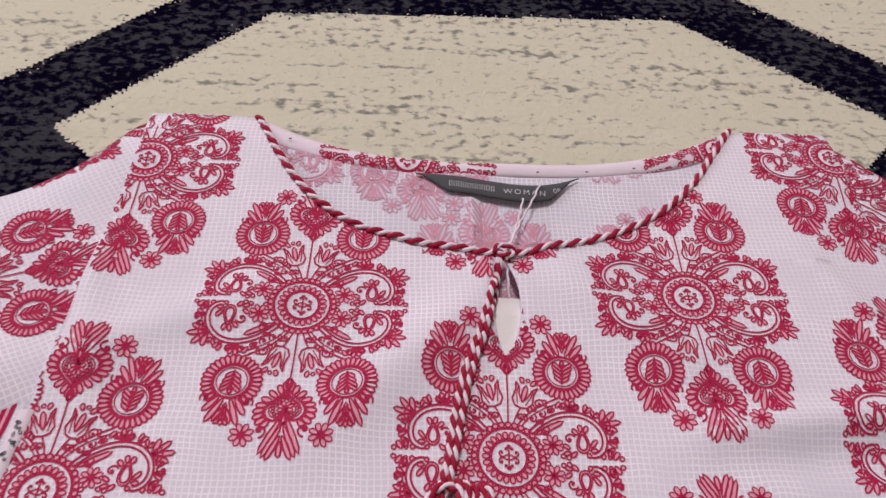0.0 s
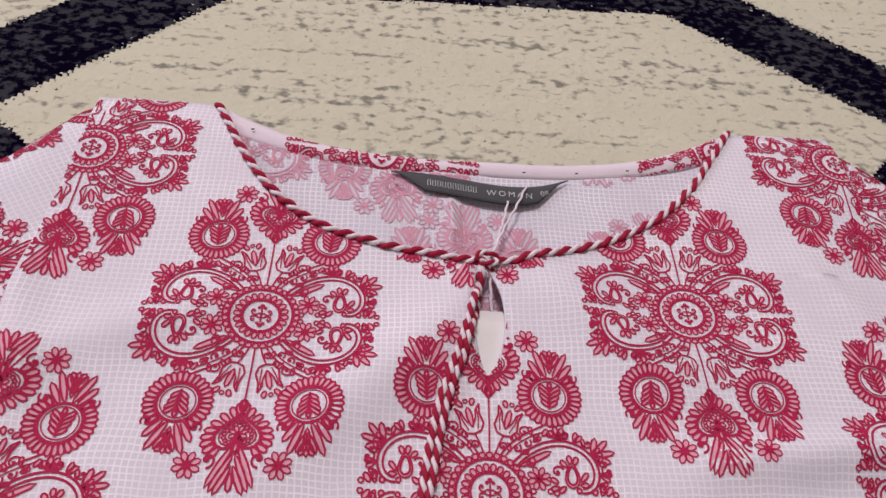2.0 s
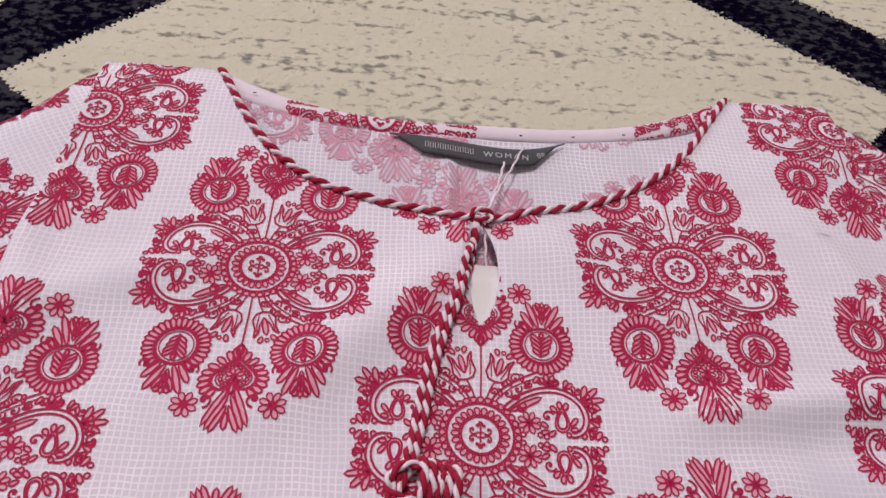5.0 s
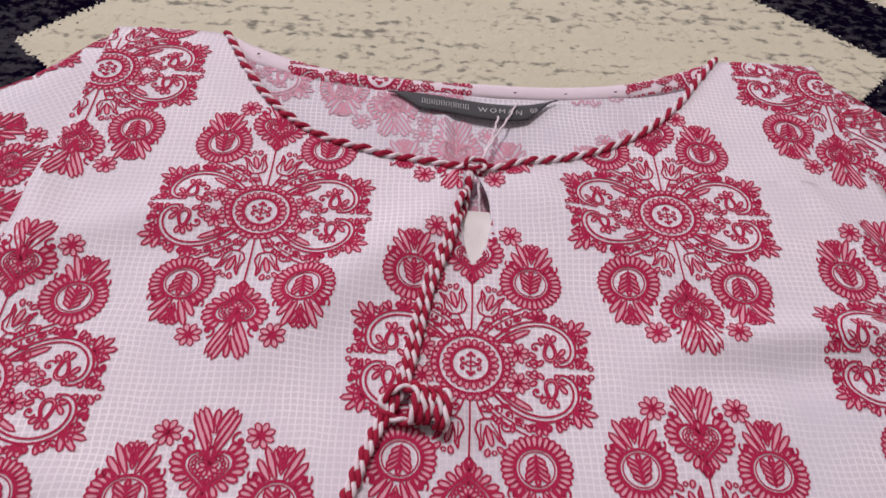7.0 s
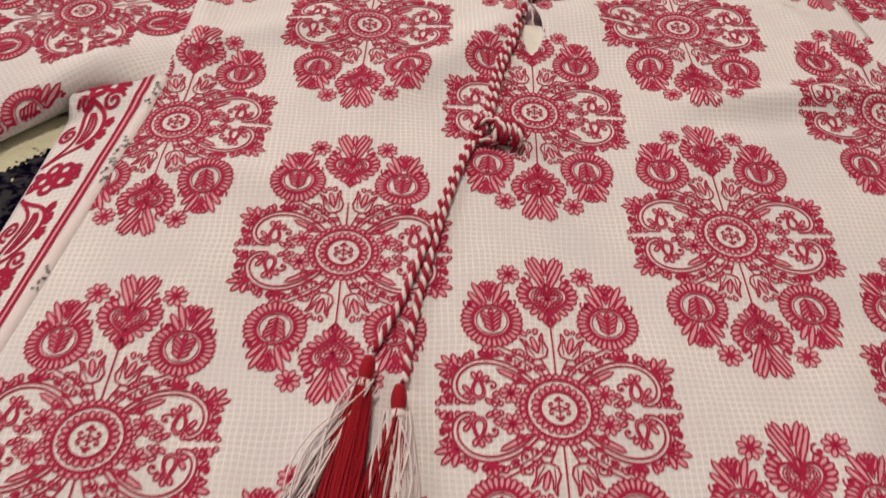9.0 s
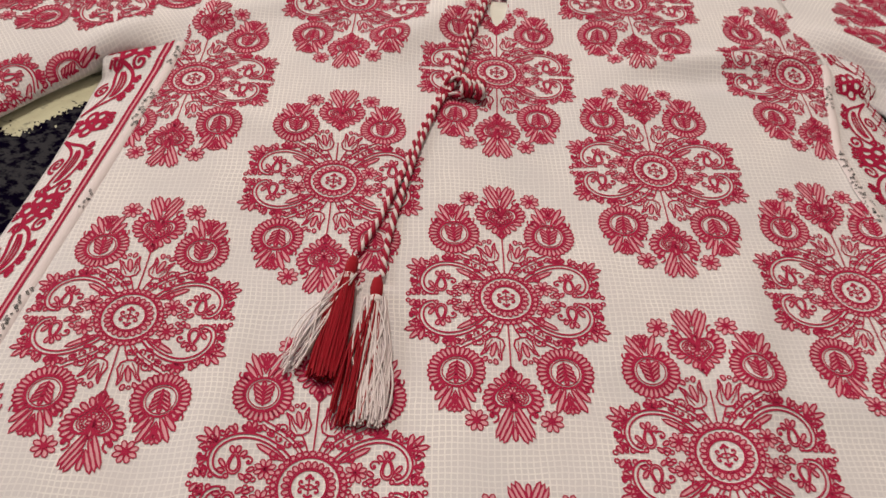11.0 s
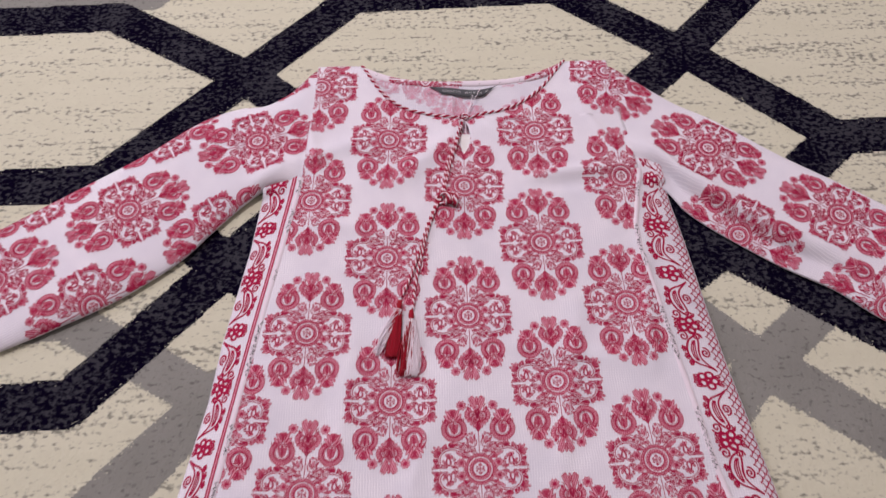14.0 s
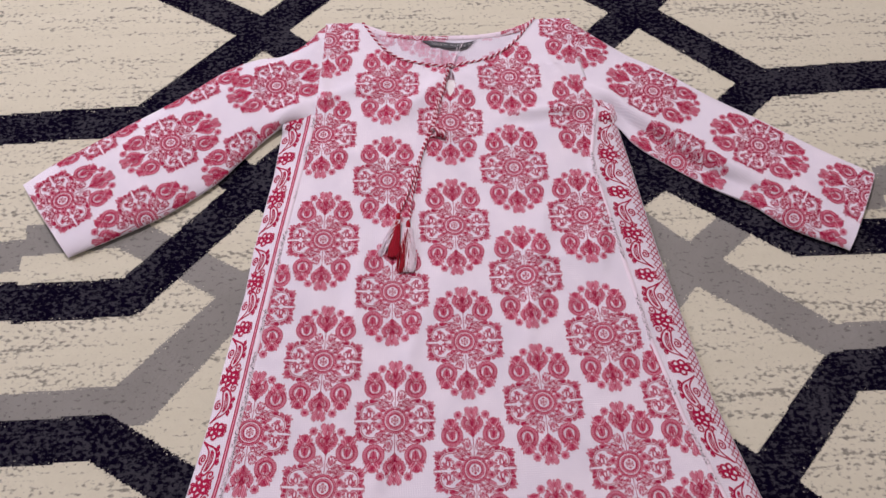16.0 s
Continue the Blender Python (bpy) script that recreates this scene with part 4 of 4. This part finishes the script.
# ---- tassels ----
def tassel(head, tip, width, seed, reds, whites, stray, label):
    rnd = random.Random(seed)
    h = new("tassel")
    h.parent = tunic
    tagged(h, label)
    hx, hy = head
    z0 = ground_z(hx, hy)
    d = Vector((tip[0] - hx, tip[1] - hy, 0))
    length = d.length
    d.normalize()
    s = Vector((d.y, -d.x, 0))
    base = Vector((hx, hy, z0 + 0.0045))
    # wrapped head
    prof = [base + d * (-0.0030 + 0.0016 * k) for k in range(7)]
    v, f = tube(prof, lambda t: 0.0012 + 0.0013 * math.sin(math.pi * min(1, t * 0.8 + 0.12)), 12)
    head_ob = mesh_object("head", v, f, SILK_RED, h, "red wrapped tassel head")
    ringp = [base + d * (0.0058 + 0.0008 * k) for k in range(4)]
    v, f = tube(ringp, 0.0026, 12)
    mesh_object("binding", v, f, YARN_WHITE, h, "white thread binding")

    def bundle(name, count, mat, spread, lab, shift, loose):
        vs, fs = [], []
        for k in range(count):
            a, r = rnd.uniform(0, 2 * math.pi), math.sqrt(rnd.random())
            sx, sz = r * math.cos(a), r * math.sin(a)
            l = length * rnd.uniform(0.86, 1.04)
            pts = []
            bend = rnd.uniform(-1, 1) * loose
            for i in range(9):
                t = i / 8
                w = width * spread * (0.28 + 0.72 * min(1.0, t * 2.0) ** 0.8)
                p = base + d * (0.006 + (l - 0.006) * t) + s * (sx * w + shift * t + bend * math.sin(t * 4 + k) * 0.004)
                gz = ground_z(p.x, p.y)
                thick = 0.0032 * (1 - 0.35 * t)
                p.z = gz + 0.0006 + thick * (1 + sz)
                pts.append(p)
            tv, tf = tube(pts, rnd.uniform(0.00026, 0.00042), 4, False)
            b = len(vs)
            vs += tv
            fs += [tuple(i + b for i in q) for q in tf]
        ob = mesh_object(name, vs, fs, mat, h, lab)
        tagged(ob, kind="stuff")

    if reds > 100:
        core = []
        for k in range(12):
            t = k / 11
            p = base + d * (0.006 + (length * 0.97 - 0.006) * t)
            w = width * (0.34 + 0.62 * min(1.0, t * 2.0) ** 0.8)
            g = ground_z(p.x, p.y) + 0.0006
            hh = 0.0062 * (1 - 0.35 * t)
            core.append([(p.x + s.x * w * math.cos(a), p.y + s.y * w * math.cos(a), g + hh * (0.5 + 0.46 * math.sin(a))) for a in (2 * math.pi * q / 14 for q in range(14))])
        v, f = lattice(core, closed=True)
        f += [tuple(range(14)), tuple(range(11 * 14, 12 * 14))[::-1]]
        mesh_object("core", v, f, SILK_RED, h, "dense red silk body of the tassel")
    if reds:
        bundle("red_threads", reds, SILK_RED, 1.0, "loose red tassel threads", 0.0 if reds > 100 else 0.005, 0.3)
    if whites:
        bundle("white_threads", whites, YARN_WHITE, 1.05 if not reds else stray[0], "loose white tassel threads", stray[1], 1.0)
    return h


tassel((-0.0615, -0.1245), (-0.0690, -0.172), 0.0052, 3, 260, 30, (0.8, 0.012), "red silk tassel with stray white threads on the tunic")
tassel((-0.0515, -0.1345), (-0.0535, -0.189), 0.0066, 8, 95, 190, (0.75, -0.001), "white and red silk tassel on the tunic")


# ---- neck label, tag and string ----
rows = []
for k in range(7):
    row = []
    for j in range(41):
        u = j / 40
        top = 0.1295 - 0.0060 * math.sin(math.pi * u ** 1.7)
        hgt2 = 0.0092 * min(1.0, 0.25 + 5.0 * u, 0.30 + 4.6 * (1 - u))
        x = -0.0295 + 0.0705 * u + (0.004 - 0.008 * u) * (k / 6)
        y = top - hgt2 * k / 6
        row.append((x, y, 0.0100 + 0.0010 * math.sin(math.pi * u) + 0.0006 * math.sin(math.pi * k / 6)))
    rows.append(row)
v, f = lattice(rows)
label_ob, label_tree = cloth("neck_label", v, [q[::-1] for q in f], tunic, "dark grey woven neck label", LABEL, thick=0.0005)


def lettering(text, x0, y0, size, slope, spacing=1.0):
    cu = bpy.data.curves.new("lettering", "FONT")
    cu.body, cu.size, cu.space_character = text, size, spacing
    tmp = bpy.data.objects.new("lettering", cu)
    scene.collection.objects.link(tmp)
    bpy.context.view_layer.update()
    me = bpy.data.meshes.new_from_object(tmp.evaluated_get(bpy.context.evaluated_depsgraph_get()))
    bpy.data.objects.remove(tmp)
    vs = np.array([(p.co.x, p.co.y) for p in me.vertices])
    fs = [tuple(p.vertices) for p in me.polygons]
    bpy.data.meshes.remove(me)
    lay(label_tree, "lettering", (vs, fs, [0] * len(fs)), placing(x0, y0, slope), [LETTER, LETTER], label_ob, "pale woven lettering", lift=0.0003)


lettering("WOMAN", 0.0072, 0.1178, 0.0037, -1.0, 1.40)
lettering("08", 0.0288, 0.1192, 0.0034, 10.0, 1.1)
bar = Ink()
for k in range(10):
    x, y = -15.4 + 1.95 * k, 121.9 - 0.34 * k
    bar.stroke([(x, y), (x + 1.1, y), (x + 1.1, y + 2.7), (x, y + 2.7)], 0.26, True)
lay(label_tree, "brand_mark", (np.array(bar.v) * 0.001, bar.f, bar.m), lambda p: p, [LETTER, LETTER], label_ob, "pale woven mark", lift=0.0003)

swing_tag = new("swing_tag")
tagged(swing_tag, "white card swing tag on a thin white string inside the tunic", "tag")
v, f = lattice([[(-0.012 + 0.034 * i / 8, -0.005 + 0.070 * j / 8 - 0.006 * max(0, (i - 5) / 3) * j / 8, 0.0118 + 0.0003 * math.sin(i)) for i in range(9)] for j in range(9)])
card = mesh_object("card", v, f, CARD, swing_tag, "white card")
sm = card.modifiers.new("thickness", "SOLIDIFY")
sm.thickness, sm.offset = 0.0006, -1.0
for sx, sy, ph in ((0.0150, 0.1145, 0.0), (0.0232, 0.1232, 1.0)):
    pts = [(sx, sy, 0.0124), (0.6 * sx + 0.0044, 0.6 * sy + 0.0384, 0.0128), (0.25 * sx + 0.0075, 0.25 * sy + 0.0714, 0.0134), (0.0080, 0.0895, 0.0150), (0.0062, 0.0835, 0.0138), (0.0062, 0.060, 0.0085), (0.006, 0.045, 0.0082)]
    path, _ = along(pts, 70)
    v, f = tube([p + Vector((0.00025 * math.sin(i * 1.1 + ph), 0, 0.0002 * math.cos(i * 1.1))) for i, p in enumerate(path)], 0.00045, 6)
    mesh_object("string", v, f, YARN_WHITE, swing_tag, "thin white string")

# stitch marks of the facing
for k in range(9):
    x = -0.085 + 0.0215 * k
    y = min(back_edge(x), 0.160) - 0.0052
    bv, bf = tube([Vector((x, y, 0.0109)), Vector((x + 0.0012, y, 0.0110))], 0.00028, 5)
    mesh_object("stitch", bv, bf, INK_GREY, facing)
